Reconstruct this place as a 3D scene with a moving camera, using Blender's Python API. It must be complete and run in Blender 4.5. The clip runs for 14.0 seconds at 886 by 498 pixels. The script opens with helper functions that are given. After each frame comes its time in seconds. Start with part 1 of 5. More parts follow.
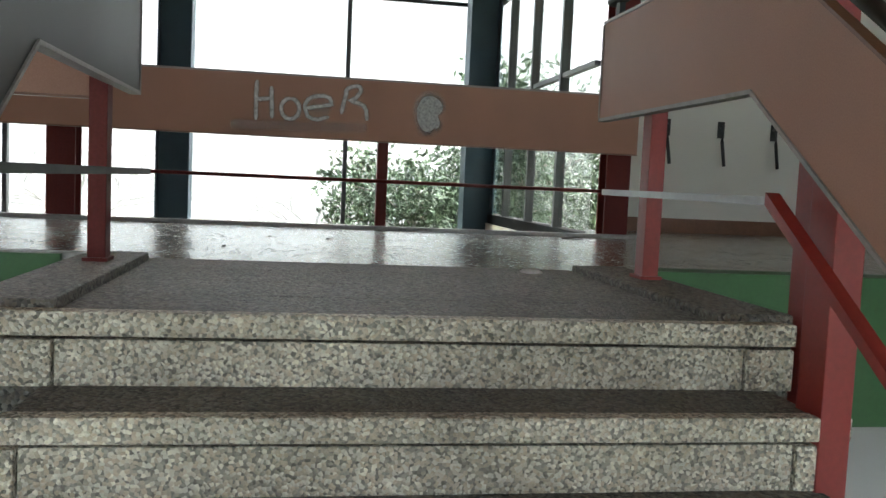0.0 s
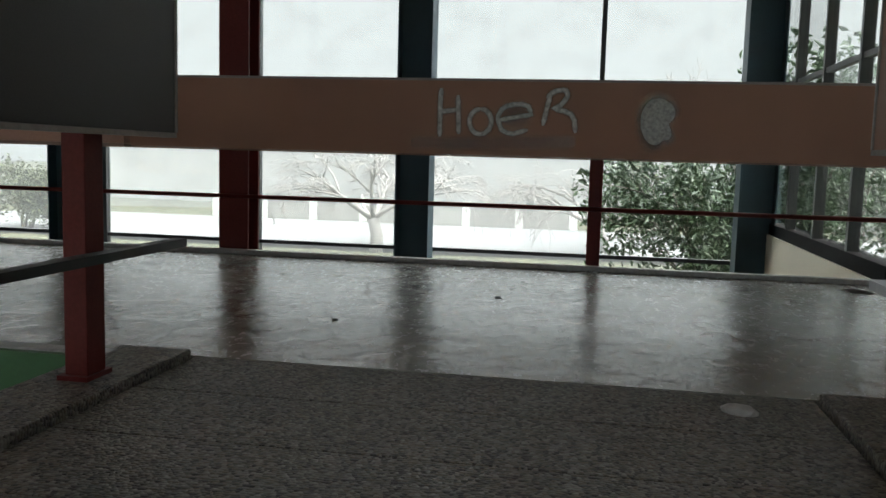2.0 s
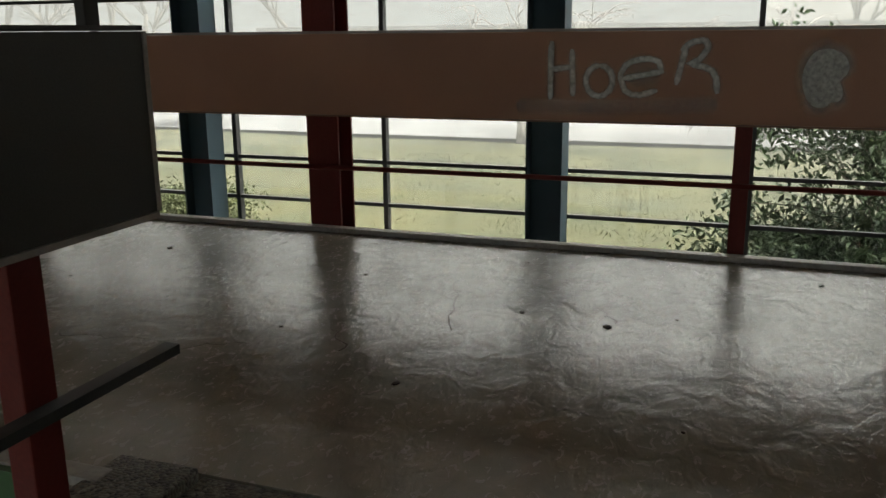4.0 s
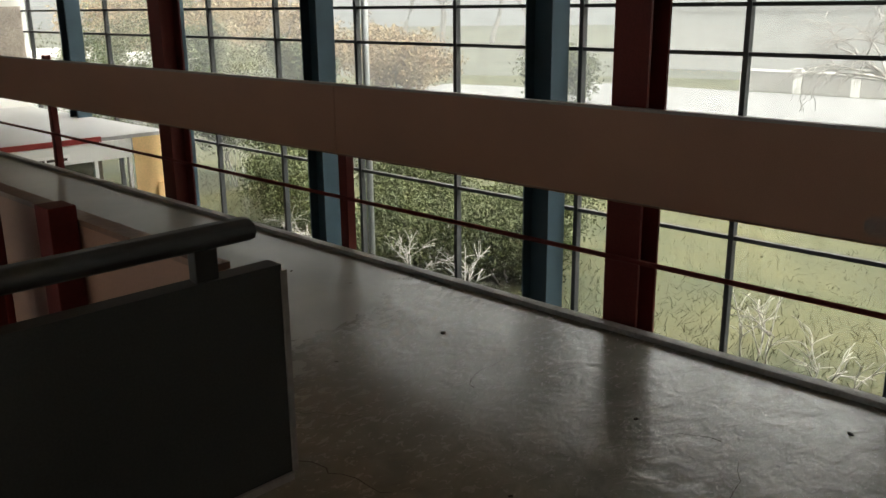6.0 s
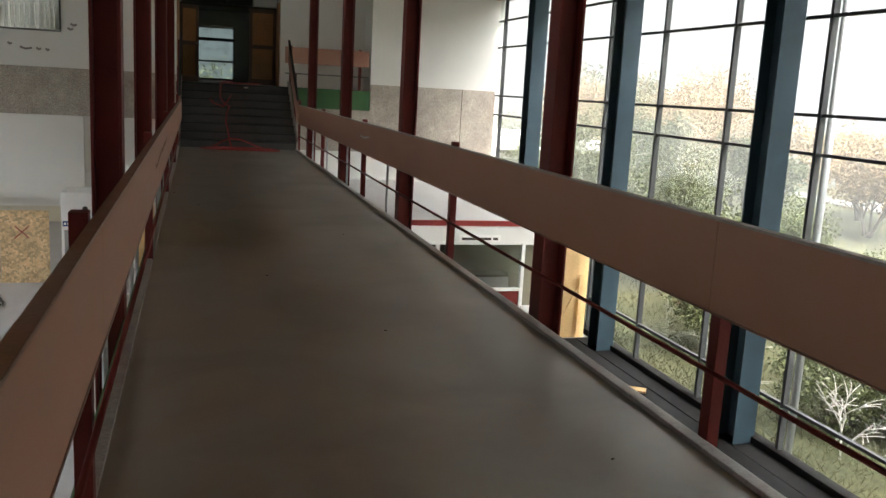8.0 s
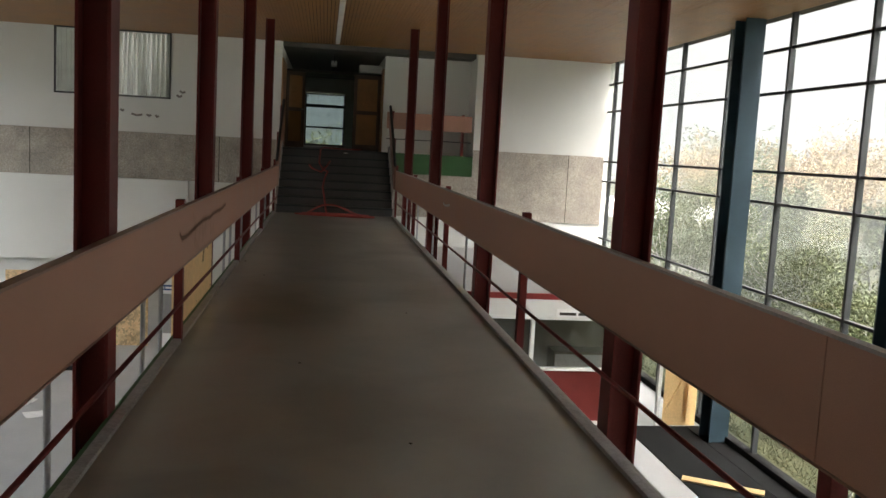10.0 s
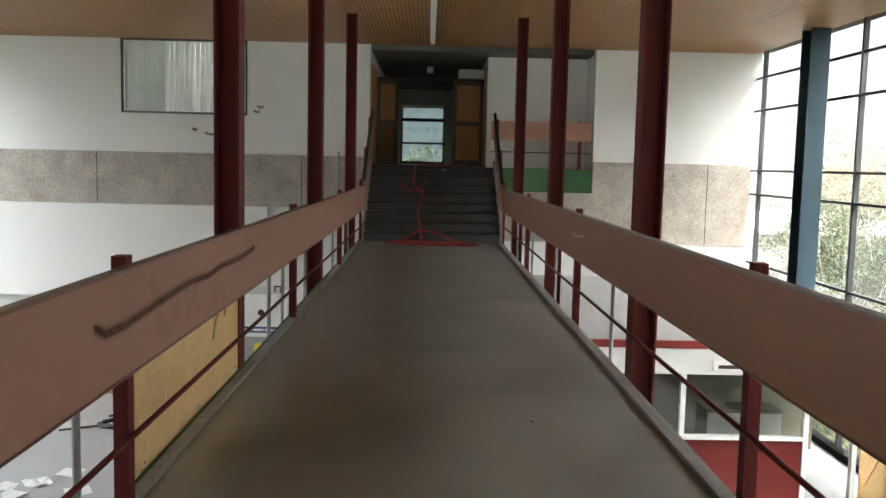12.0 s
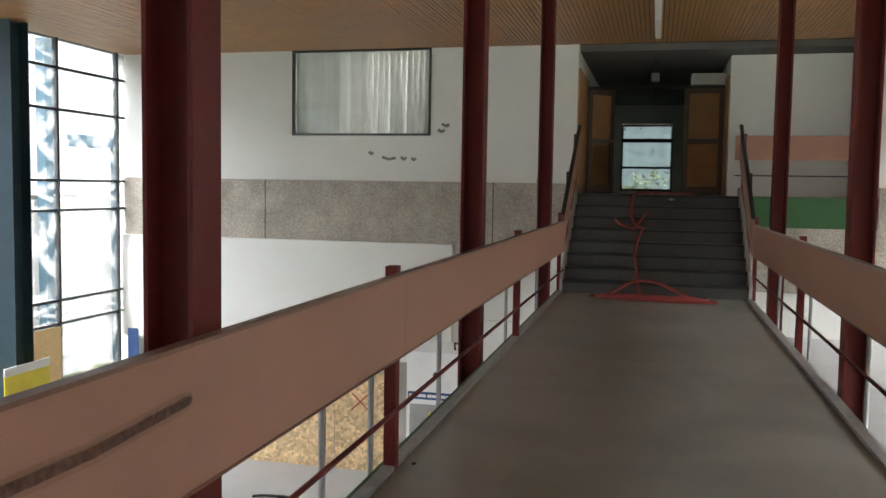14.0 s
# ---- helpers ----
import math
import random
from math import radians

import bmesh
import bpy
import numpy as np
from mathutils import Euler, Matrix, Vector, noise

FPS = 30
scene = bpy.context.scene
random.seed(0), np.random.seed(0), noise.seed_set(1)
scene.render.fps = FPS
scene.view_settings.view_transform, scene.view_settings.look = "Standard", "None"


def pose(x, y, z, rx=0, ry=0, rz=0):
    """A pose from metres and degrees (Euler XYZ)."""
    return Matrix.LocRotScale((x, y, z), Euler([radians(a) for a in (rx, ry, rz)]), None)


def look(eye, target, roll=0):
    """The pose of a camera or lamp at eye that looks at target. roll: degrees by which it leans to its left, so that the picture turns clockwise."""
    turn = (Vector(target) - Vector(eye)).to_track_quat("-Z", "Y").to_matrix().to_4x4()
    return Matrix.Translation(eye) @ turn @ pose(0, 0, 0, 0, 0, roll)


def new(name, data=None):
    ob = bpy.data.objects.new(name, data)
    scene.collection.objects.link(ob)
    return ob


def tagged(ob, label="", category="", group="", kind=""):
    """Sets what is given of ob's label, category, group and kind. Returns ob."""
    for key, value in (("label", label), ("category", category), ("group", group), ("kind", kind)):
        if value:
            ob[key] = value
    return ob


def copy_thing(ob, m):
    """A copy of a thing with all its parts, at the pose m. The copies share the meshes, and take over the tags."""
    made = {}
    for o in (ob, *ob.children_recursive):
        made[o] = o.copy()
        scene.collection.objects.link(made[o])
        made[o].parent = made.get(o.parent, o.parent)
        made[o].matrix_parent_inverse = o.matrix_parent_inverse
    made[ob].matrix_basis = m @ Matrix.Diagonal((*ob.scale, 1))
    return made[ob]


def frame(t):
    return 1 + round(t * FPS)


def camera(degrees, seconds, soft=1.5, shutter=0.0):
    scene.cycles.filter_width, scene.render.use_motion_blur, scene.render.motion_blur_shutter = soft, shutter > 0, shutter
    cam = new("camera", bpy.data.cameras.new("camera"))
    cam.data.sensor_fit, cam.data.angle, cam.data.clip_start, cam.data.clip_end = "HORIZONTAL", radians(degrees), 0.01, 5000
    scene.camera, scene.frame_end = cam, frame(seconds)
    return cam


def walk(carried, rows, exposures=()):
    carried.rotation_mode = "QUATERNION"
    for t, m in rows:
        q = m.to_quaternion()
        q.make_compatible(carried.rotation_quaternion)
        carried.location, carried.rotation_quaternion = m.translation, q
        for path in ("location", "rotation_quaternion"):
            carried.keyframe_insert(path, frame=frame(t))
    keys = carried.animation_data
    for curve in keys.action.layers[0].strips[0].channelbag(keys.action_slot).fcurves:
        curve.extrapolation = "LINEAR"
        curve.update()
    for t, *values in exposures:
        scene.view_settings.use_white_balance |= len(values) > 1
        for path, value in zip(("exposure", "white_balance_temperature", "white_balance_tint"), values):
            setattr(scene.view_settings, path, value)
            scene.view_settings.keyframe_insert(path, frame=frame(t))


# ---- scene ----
cam = camera(54.0, 14.0)
PATH = [
    (0, (-4.639, 0.269, 0.339), (-2.672, -0.054, 0.186), 2.6),
    (0.5, (-4.322, 0.063, 0.347), (-2.328, -0.02, 0.211), 3.1),
    (1, (-3.997, -0.053, 0.337), (-2.002, 0.012, 0.213), 4.1),
    (1.5, (-3.689, -0.105, 0.492), (-1.697, 0.033, 0.384), 3.6),
    (2, (-3.45, -0.273, 0.584), (-1.491, 0.072, 0.372), 1.6),
    (2.2, (-3.376, -0.283, 0.603), (-1.441, 0.148, 0.339), 1.6),
    (4.5, (-2.552, -0.379, 1.146), (-0.764, 0.345, 0.617), -1.0),
    (5, (-2.391, -0.425, 1.279), (-0.673, 0.435, 0.723), -0.5),
    (5.5, (-2.201, -0.352, 1.366), (-0.592, 0.689, 0.794), 0.3),
    (6, (-2.006, -0.289, 1.43), (-0.628, 1.057, 0.892), -0.6),
    (6.5, (-1.718, -0.195, 1.458), (-0.672, 1.442, 0.983), -0.1),
    (7, (-1.479, -0.022, 1.446), (-0.662, 1.742, 0.975), 1.4),
    (7.5, (-1.267, 0.287, 1.464), (-0.559, 2.108, 1.037), 2.1),
    (8, (-0.932, 0.512, 1.479), (-0.385, 2.402, 1.121), 3.1),
    (8.2, (-0.795, 0.64, 1.478), (-0.305, 2.554, 1.168), 3.4),
    (10.5, (-0.243, 1.886, 1.482), (-0.045, 3.867, 1.29), 2.6),
    (11, (-0.181, 2.691, 1.474), (-0.087, 4.683, 1.325), 2.2),
    (11.5, (-0.12, 3.52, 1.447), (-0.055, 5.511, 1.274), 1.7),
    (12, (-0.1, 4.382, 1.419), (-0.064, 6.372, 1.224), 1.3),
    (12.5, (-0.041, 5.176, 1.425), (-0.077, 7.166, 1.225), 1.4),
    (13, (-0.037, 6.088, 1.432), (-0.19, 8.075, 1.266), 1.2),
    (13.5, (-0.035, 7.059, 1.394), (-0.306, 9.035, 1.243), 1.0),
    (14, (-0.025, 7.949, 1.429), (-0.498, 9.887, 1.288), 0.9),
]
walk(cam, [(t, look(eye, target, roll)) for t, eye, target, roll in PATH],
     exposures=[(0.0, 2.8, 6500, 10), (0.5, 2.5, 6500, 10), (1.0, 2.2, 6500, 10), (1.5, 2.0, 6500, 9), (2.2, 1.6, 6600, 9), (4.3, 1.4, 7300, 11), (6.5, 1.5, 7100, 11),
                (7.0, 1.85, 6800, 12), (7.5, 2.05, 6700, 13), (8.0, 2.25, 6900, 14), (10.3, 2.1, 7000, 14), (12.0, 2.7, 6700, 13), (14.0, 2.9, 6700, 13)])

# ---- world and light ----
world = bpy.data.worlds.new("overcast")
scene.world = world
world.use_nodes = True
wn, wl = world.node_tree.nodes, world.node_tree.links
bg = wn["Background"]
sky = wn.new("ShaderNodeTexSky")
sky.sky_type, sky.sun_disc = "NISHITA", False
sky.sun_elevation, sky.sun_rotation = radians(59), radians(164)
sky.dust_density, sky.air_density = 2.0, 1.0
grey = wn.new("ShaderNodeHueSaturation")
grey.inputs["Saturation"].default_value = 0.10
wl.new(sky.outputs[0], grey.inputs["Color"])
wl.new(grey.outputs[0], bg.inputs["Color"])
bg.inputs["Strength"].default_value = 0.64
sun_data = bpy.data.lights.new("sun", "SUN")
sun_data.energy, sun_data.angle, sun_data.color = 0.8, radians(60), (1.0, 0.97, 0.93)
sun = new("sun", sun_data)
sun.matrix_world = look((4, -14, 24), (0, 0, 0))

# ---- materials ----
def mat(name, color, rough=0.6, var=0.15, scale=6.0, bump=0.1, metal=0.0, fine=60.0, spec=0.5, tint=None, objvar=0.0, coat=0.0):
    """Procedural surface: base colour broken up at two scales, with roughness variation and fine relief."""
    m = bpy.data.materials.new(name)
    m.use_nodes = True
    n, l = m.node_tree.nodes, m.node_tree.links
    b = n["Principled BSDF"]
    co = n.new("ShaderNodeTexCoord")
    big, small = n.new("ShaderNodeTexNoise"), n.new("ShaderNodeTexNoise")
    for tex, s, d in ((big, scale, 5), (small, fine, 3)):
        tex.inputs["Scale"].default_value, tex.inputs["Detail"].default_value = s, d
        l.new(co.outputs["Object"], tex.inputs["Vector"])
    add = n.new("ShaderNodeMath")
    add.operation = "ADD"
    l.new(big.outputs["Fac"], add.inputs[0])
    l.new(small.outputs["Fac"], add.inputs[1])
    ramp = n.new("ShaderNodeMapRange")
    ramp.inputs["From Min"].default_value, ramp.inputs["From Max"].default_value = 0.7, 1.3
    l.new(add.outputs[0], ramp.inputs["Value"])
    mix = n.new("ShaderNodeMix")
    mix.data_type = "RGBA"
    dark = [c * (1 - var) for c in color]
    light = tint or [min(1, c * (1 + var * 0.7)) for c in color]
    mix.inputs["A"].default_value = (*dark, 1)
    mix.inputs["B"].default_value = (*light, 1)
    l.new(ramp.outputs[0], mix.inputs["Factor"])
    out = mix.outputs["Result"]
    if objvar:
        info, hsv = n.new("ShaderNodeObjectInfo"), n.new("ShaderNodeHueSaturation")
        mr = n.new("ShaderNodeMapRange")
        mr.inputs["To Min"].default_value, mr.inputs["To Max"].default_value = 1 - objvar, 1 + objvar
        l.new(info.outputs["Random"], mr.inputs["Value"])
        l.new(mr.outputs[0], hsv.inputs["Value"])
        l.new(out, hsv.inputs["Color"])
        out = hsv.outputs["Color"]
    l.new(out, b.inputs["Base Color"])
    rr = n.new("ShaderNodeMapRange")
    rr.inputs["To Min"].default_value, rr.inputs["To Max"].default_value = max(0.02, rough - 0.12), min(1, rough + 0.12)
    l.new(big.outputs["Fac"], rr.inputs["Value"])
    l.new(rr.outputs[0], b.inputs["Roughness"])
    b.inputs["Metallic"].default_value = metal
    b.inputs["Specular IOR Level"].default_value = spec
    b.inputs["Coat Weight"].default_value = coat
    if bump:
        bp = n.new("ShaderNodeBump")
        bp.inputs["Strength"].default_value, bp.inputs["Distance"].default_value = bump, 0.01
        l.new(small.outputs["Fac"], bp.inputs["Height"])
        l.new(bp.outputs[0], b.inputs["Normal"])
    return m


def aggregate_mat(name, base, chips_scale=70.0, depth=0.6, wear=0.25, contrast=1.0, rough=0.75):
    """Washed concrete with pebbles of several greys and browns."""
    m = bpy.data.materials.new(name)
    m.use_nodes = True
    n, l = m.node_tree.nodes, m.node_tree.links
    b = n["Principled BSDF"]
    co = n.new("ShaderNodeTexCoord")
    v = n.new("ShaderNodeTexVoronoi")
    v.inputs["Scale"].default_value = chips_scale
    l.new(co.outputs["Object"], v.inputs["Vector"])
    sep = n.new("ShaderNodeSeparateColor")
    l.new(v.outputs["Color"], sep.inputs[0])
    cr = n.new("ShaderNodeValToRGB")
    e = cr.color_ramp.elements
    e[0].color = (*[c * (1 - 0.65 * contrast) for c in base], 1)
    e[1].position, e[1].color = 1.0, (*[min(1, c * (1 + 0.75 * contrast)) for c in base], 1)
    for pos, k, warm in ((0.3, 0.75, 1.0), (0.55, 1.05, 1.12), (0.8, 1.3, 0.98)):
        x, k, warm = e.new(pos), 1 + (k - 1) * contrast, 1 + (warm - 1) * contrast
        x.color = (base[0] * k * warm, base[1] * k, base[2] * k / warm, 1)
    l.new(sep.outputs[0], cr.inputs[0])
    no = n.new("ShaderNodeTexNoise")
    no.inputs["Scale"].default_value, no.inputs["Detail"].default_value = 2.5, 6
    l.new(co.outputs["Object"], no.inputs["Vector"])
    mr = n.new("ShaderNodeMapRange")
    mr.inputs["From Min"].default_value, mr.inputs["From Max"].default_value = 0.3, 0.7
    mr.inputs["To Min"].default_value, mr.inputs["To Max"].default_value = 1 - wear, 1 + wear * 0.5
    l.new(no.outputs["Fac"], mr.inputs["Value"])
    mul = n.new("ShaderNodeMix")
    mul.data_type, mul.blend_type = "RGBA", "MULTIPLY"
    mul.inputs["Factor"].default_value = 1.0
    l.new(cr.outputs[0], mul.inputs["A"])
    l.new(mr.outputs[0], mul.inputs["B"])
    l.new(mul.outputs["Result"], b.inputs["Base Color"])
    b.inputs["Roughness"].default_value = rough
    bp = n.new("ShaderNodeBump")
    bp.inputs["Strength"].default_value, bp.inputs["Distance"].default_value, bp.invert = depth, 0.006, True
    l.new(v.outputs["Distance"], bp.inputs["Height"])
    l.new(bp.outputs[0], b.inputs["Normal"])
    return m


def floor_mat(name):
    """Worn grey screed, sealed and half glossy; flaked and cracked by the stair, smoother and matter further along."""
    m = bpy.data.materials.new(name)
    m.use_nodes = True
    n, l = m.node_tree.nodes, m.node_tree.links
    b = n["Principled BSDF"]
    co = n.new("ShaderNodeTexCoord")

    def noise_tex(scale, detail, stretch=(1, 1, 1), dist=0.0):
        mp = n.new("ShaderNodeMapping")
        mp.inputs["Scale"].default_value = stretch
        l.new(co.outputs["Object"], mp.inputs["Vector"])
        t = n.new("ShaderNodeTexNoise")
        t.inputs["Scale"].default_value, t.inputs["Detail"].default_value, t.inputs["Distortion"].default_value = scale, detail, dist
        l.new(mp.outputs[0], t.inputs["Vector"])
        return t.outputs["Fac"]

    def ramp(src, a, b_, c, d):
        r = n.new("ShaderNodeMapRange")
        for key, val in zip(("From Min", "From Max", "To Min", "To Max"), (a, b_, c, d)):
            r.inputs[key].default_value = val
        l.new(src, r.inputs["Value"])
        return r.outputs[0]

    def op(kind, p, q):
        o = n.new("ShaderNodeMath")
        o.operation = kind
        for k, v in enumerate((p, q)):
            if isinstance(v, (int, float)):
                o.inputs[k].default_value = v
            else:
                l.new(v, o.inputs[k])
        return o.outputs[0]

    def blend(kind, fac, p, q):
        x = n.new("ShaderNodeMix")
        x.data_type, x.blend_type = "RGBA", kind
        for key, v in (("Factor", fac), ("A", p), ("B", q)):
            if isinstance(v, (int, float, tuple)):
                x.inputs[key].default_value = v
            else:
                l.new(v, x.inputs[key])
        return x.outputs["Result"]
    stain, scuff, grain, flake = noise_tex(0.9, 5, dist=0.6), noise_tex(7.0, 9, (1.0, 1.2, 1), 0.8), noise_tex(140, 2), noise_tex(22, 6, (1.0, 1.6, 1), 1.2)
    sep = n.new("ShaderNodeSeparateXYZ")
    l.new(co.outputs["Object"], sep.inputs[0])
    worn = ramp(op("ADD", sep.outputs["Y"], op("MULTIPLY", stain, 3.0)), 2.7, 4.8, 1.0, 0.0)
    brown = op("MULTIPLY", ramp(stain, 0.5, 0.66, 0.0, 1.0), ramp(sep.outputs["X"], -0.1, -0.7, 0.0, 0.55))
    cr = n.new("ShaderNodeValToRGB")
    e = cr.color_ramp.elements
    e[0].position, e[0].color = 0.34, (0.205, 0.210, 0.184, 1)
    e[1].position, e[1].color = 0.66, (0.325, 0.330, 0.292, 1)
    l.new(stain, cr.inputs[0])
    col = blend("MIX", brown, cr.outputs[0], (0.17, 0.13, 0.09, 1))
    col = blend("OVERLAY", ramp(worn, 0, 1, 0.08, 0.45), col, scuff)
    chips = op("MULTIPLY", ramp(flake, 0.55, 0.70, 0.0, 0.36), worn)
    col = blend("MIX", chips, col, (0.10, 0.09, 0.075, 1))
    l.new(col, b.inputs["Base Color"])
    rough = op("ADD", ramp(scuff, 0.3, 0.7, -0.015, 0.025), ramp(worn, 0, 1, 0.31, 0.18))
    b.inputs["Specular IOR Level"].default_value = 0.75
    l.new(op("ADD", rough, op("MULTIPLY", chips, 0.6)), b.inputs["Roughness"])
    high = op("ADD", op("MULTIPLY", scuff, 1.0), op("MULTIPLY", flake, 0.22))
    high = op("ADD", op("MULTIPLY", high, ramp(worn, 0, 1, 0.012, 1.0)), op("MULTIPLY", grain, 0.012))
    bp = n.new("ShaderNodeBump")
    bp.inputs["Strength"].default_value, bp.inputs["Distance"].default_value = 0.26, 0.02
    l.new(high, bp.inputs["Height"])
    l.new(bp.outputs[0], b.inputs["Normal"])
    return m


def glass_mat(name, tint=(0.93, 0.96, 0.95), dirt=0.02):
    """Thin window glass: clear through, with a Fresnel reflection and a film of dirt."""
    m = bpy.data.materials.new(name)
    m.use_nodes = True
    n, l = m.node_tree.nodes, m.node_tree.links
    n.remove(n["Principled BSDF"])
    tr, gl, di = n.new("ShaderNodeBsdfTransparent"), n.new("ShaderNodeBsdfGlossy"), n.new("ShaderNodeBsdfTranslucent" if dirt > 0.1 else "ShaderNodeBsdfDiffuse")
    tr.inputs[0].default_value = (*tint, 1)
    gl.inputs["Roughness"].default_value = 0.03
    di.inputs[0].default_value = (0.55, 0.55, 0.52, 1)
    lw, fr = n.new("ShaderNodeLayerWeight"), n.new("ShaderNodeMath")
    pw = n.new("ShaderNodeMath")
    pw.operation, fr.operation = "POWER", "MULTIPLY_ADD"
    pw.inputs[1].default_value = 5.0
    fr.inputs[1].default_value, fr.inputs[2].default_value = 0.6, 0.025
    l.new(lw.outputs["Facing"], pw.inputs[0])
    l.new(pw.outputs[0], fr.inputs[0])
    co, no = n.new("ShaderNodeTexCoord"), n.new("ShaderNodeTexNoise")
    no.inputs["Scale"].default_value, no.inputs["Detail"].default_value = 5.0, 8
    l.new(co.outputs["Object"], no.inputs["Vector"])
    mr = n.new("ShaderNodeMapRange")
    mr.inputs["From Min"].default_value, mr.inputs["From Max"].default_value = 0.45, 0.8
    mr.inputs["To Max"].default_value = dirt * 3
    l.new(no.outputs["Fac"], mr.inputs["Value"])
    m1, m2 = n.new("ShaderNodeMixShader"), n.new("ShaderNodeMixShader")
    l.new(mr.outputs[0], m1.inputs[0])
    l.new(tr.outputs[0], m1.inputs[1])
    l.new(di.outputs[0], m1.inputs[2])
    l.new(fr.outputs[0], m2.inputs[0])
    l.new(m1.outputs[0], m2.inputs[1])
    l.new(gl.outputs[0], m2.inputs[2])
    l.new(m2.outputs[0], n["Material Output"].inputs["Surface"])
    return m


M_SCREED = floor_mat("sealed_screed")
M_AGG = aggregate_mat("washed_concrete", (0.47, 0.445, 0.365), 120.0, 1.0, wear=0.35, rough=0.6)
M_AGG_TREAD = aggregate_mat("worn_washed_concrete", (0.115, 0.111, 0.095), 105.0, 0.9, contrast=1.25, rough=0.58)
M_BAND = aggregate_mat("aggregate_wall", (0.38, 0.345, 0.295), 75.0, 0.6, wear=0.2, contrast=0.55)
M_BOARD = mat("brown_laminate", (0.385, 0.212, 0.155), 0.5, 0.12, 2.0, 0.04, fine=220, spec=0.18)
M_EDGE = mat("worn_board_edge", (0.30, 0.27, 0.25), 0.5, 0.2, 8, 0.1)
M_EDGE_DARK = mat("varnished_board_top", (0.19, 0.09, 0.055), 0.35, 0.2, 8, 0.1)
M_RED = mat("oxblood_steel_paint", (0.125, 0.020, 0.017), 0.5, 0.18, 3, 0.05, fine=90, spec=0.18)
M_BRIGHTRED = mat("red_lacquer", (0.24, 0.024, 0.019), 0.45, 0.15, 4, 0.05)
M_TEAL = mat("slate_blue_steel_paint", (0.027, 0.050, 0.064), 0.55, 0.2, 3, 0.06, fine=90, spec=0.25)
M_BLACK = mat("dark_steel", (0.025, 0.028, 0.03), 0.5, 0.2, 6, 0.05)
M_MATTBLACK = mat("matt_black", (0.012, 0.012, 0.012), 0.85, 0.3, 5, 0.1, spec=0.08)
M_HANDRAIL = mat("black_pvc_handrail", (0.014, 0.012, 0.011), 0.55, 0.2, 9, 0.05)
M_GREEN = mat("green_panel", (0.024, 0.10, 0.026), 0.5, 0.12, 2, 0.05)
M_WHITE = mat("white_wall_paint", (0.70, 0.70, 0.66), 0.75, 0.06, 0.8, 0.06, fine=180)
M_CREAM = mat("cream_paint", (0.62, 0.58, 0.47), 0.7, 0.08, 1.2, 0.06)
M_GREYSTEEL = mat("galvanised_steel", (0.36, 0.37, 0.38), 0.45, 0.15, 8, 0.05, metal=0.4)
M_WOODCEIL = mat("pine_slats", (0.29, 0.135, 0.045), 0.5, 0.25, 2.5, 0.1, fine=40, tint=(0.38, 0.19, 0.075))
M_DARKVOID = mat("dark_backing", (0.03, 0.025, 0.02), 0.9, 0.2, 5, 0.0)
M_CONC = mat("grey_concrete", (0.33, 0.32, 0.30), 0.8, 0.2, 1.5, 0.3, fine=70)
M_LOWFLOOR = mat("pale_screed", (0.37, 0.37, 0.365), 0.4, 0.18, 1.2, 0.05, fine=60)
M_STAIRDARK = mat("dark_rubber_tread", (0.08, 0.079, 0.075), 0.55, 0.25, 4, 0.2)
M_WOOD = mat("varnished_wood", (0.40, 0.19, 0.065), 0.4, 0.25, 3, 0.08, fine=50)
M_WOODDARK = mat("dark_stained_wood", (0.10, 0.06, 0.035), 0.45, 0.2, 4, 0.08)
M_DARKGREY = mat("dark_grey_surface", (0.13, 0.125, 0.115), 0.85, 0.25, 1.2, 0.1)
M_OSB = aggregate_mat("strand_board", (0.66, 0.47, 0.26), 20.0, 0.2, contrast=0.5)
M_PLY = mat("plywood", (0.80, 0.55, 0.26), 0.55, 0.15, 2, 0.08, fine=30)
M_GLASS = glass_mat("window_glass")
M_FROST = glass_mat("frosted_dirty_glass", (0.80, 0.85, 0.88), 0.20)
M_DIMOLIVE = mat("darkened_olive", (0.12, 0.11, 0.075), 0.8, 0.15, 1.5, 0.05)
# dark tint dims the over-bright corridor window, on top of the dirt film
M_DIMDIRTYGLASS = glass_mat("darkened_dirty_glass", (0.36, 0.42, 0.42), 0.10)
M_SPRAYGREY = mat("thin_spray_paint", (0.27, 0.24, 0.22), 0.7, 0.2, 9, 0.05)
M_HOSE = mat("red_rubber_hose", (0.42, 0.07, 0.06), 0.45, 0.15, 9, 0.05)
M_CABLE = mat("black_cable", (0.015, 0.015, 0.016), 0.5, 0.2, 9, 0.1)
M_TRIM = mat("dull_metal_kerb", (0.30, 0.295, 0.28), 0.45, 0.3, 9, 0.15, metal=0.2)
M_BLUE = mat("navy_print", (0.02, 0.06, 0.18), 0.5, 0.1, 5, 0.02)
M_YELLOW = mat("yellow_print", (0.75, 0.62, 0.05), 0.55, 0.1, 5, 0.02)
M_PAPER = mat("paper", (0.78, 0.77, 0.74), 0.8, 0.06, 5, 0.05)
M_STONE = mat("pale_stone_chip", (0.5, 0.49, 0.46), 0.8, 0.2, 30, 0.3)
M_DEBRIS = mat("dark_debris", (0.05, 0.04, 0.03), 0.85, 0.3, 30, 0.3)
M_BLIND = mat("slat_blind_fabric", (0.80, 0.80, 0.77), 0.7, 0.08, 3, 0.05, objvar=0.08)
M_TUBE = mat("frosted_lamp_cover", (0.75, 0.75, 0.72), 0.35, 0.05, 3, 0.0)
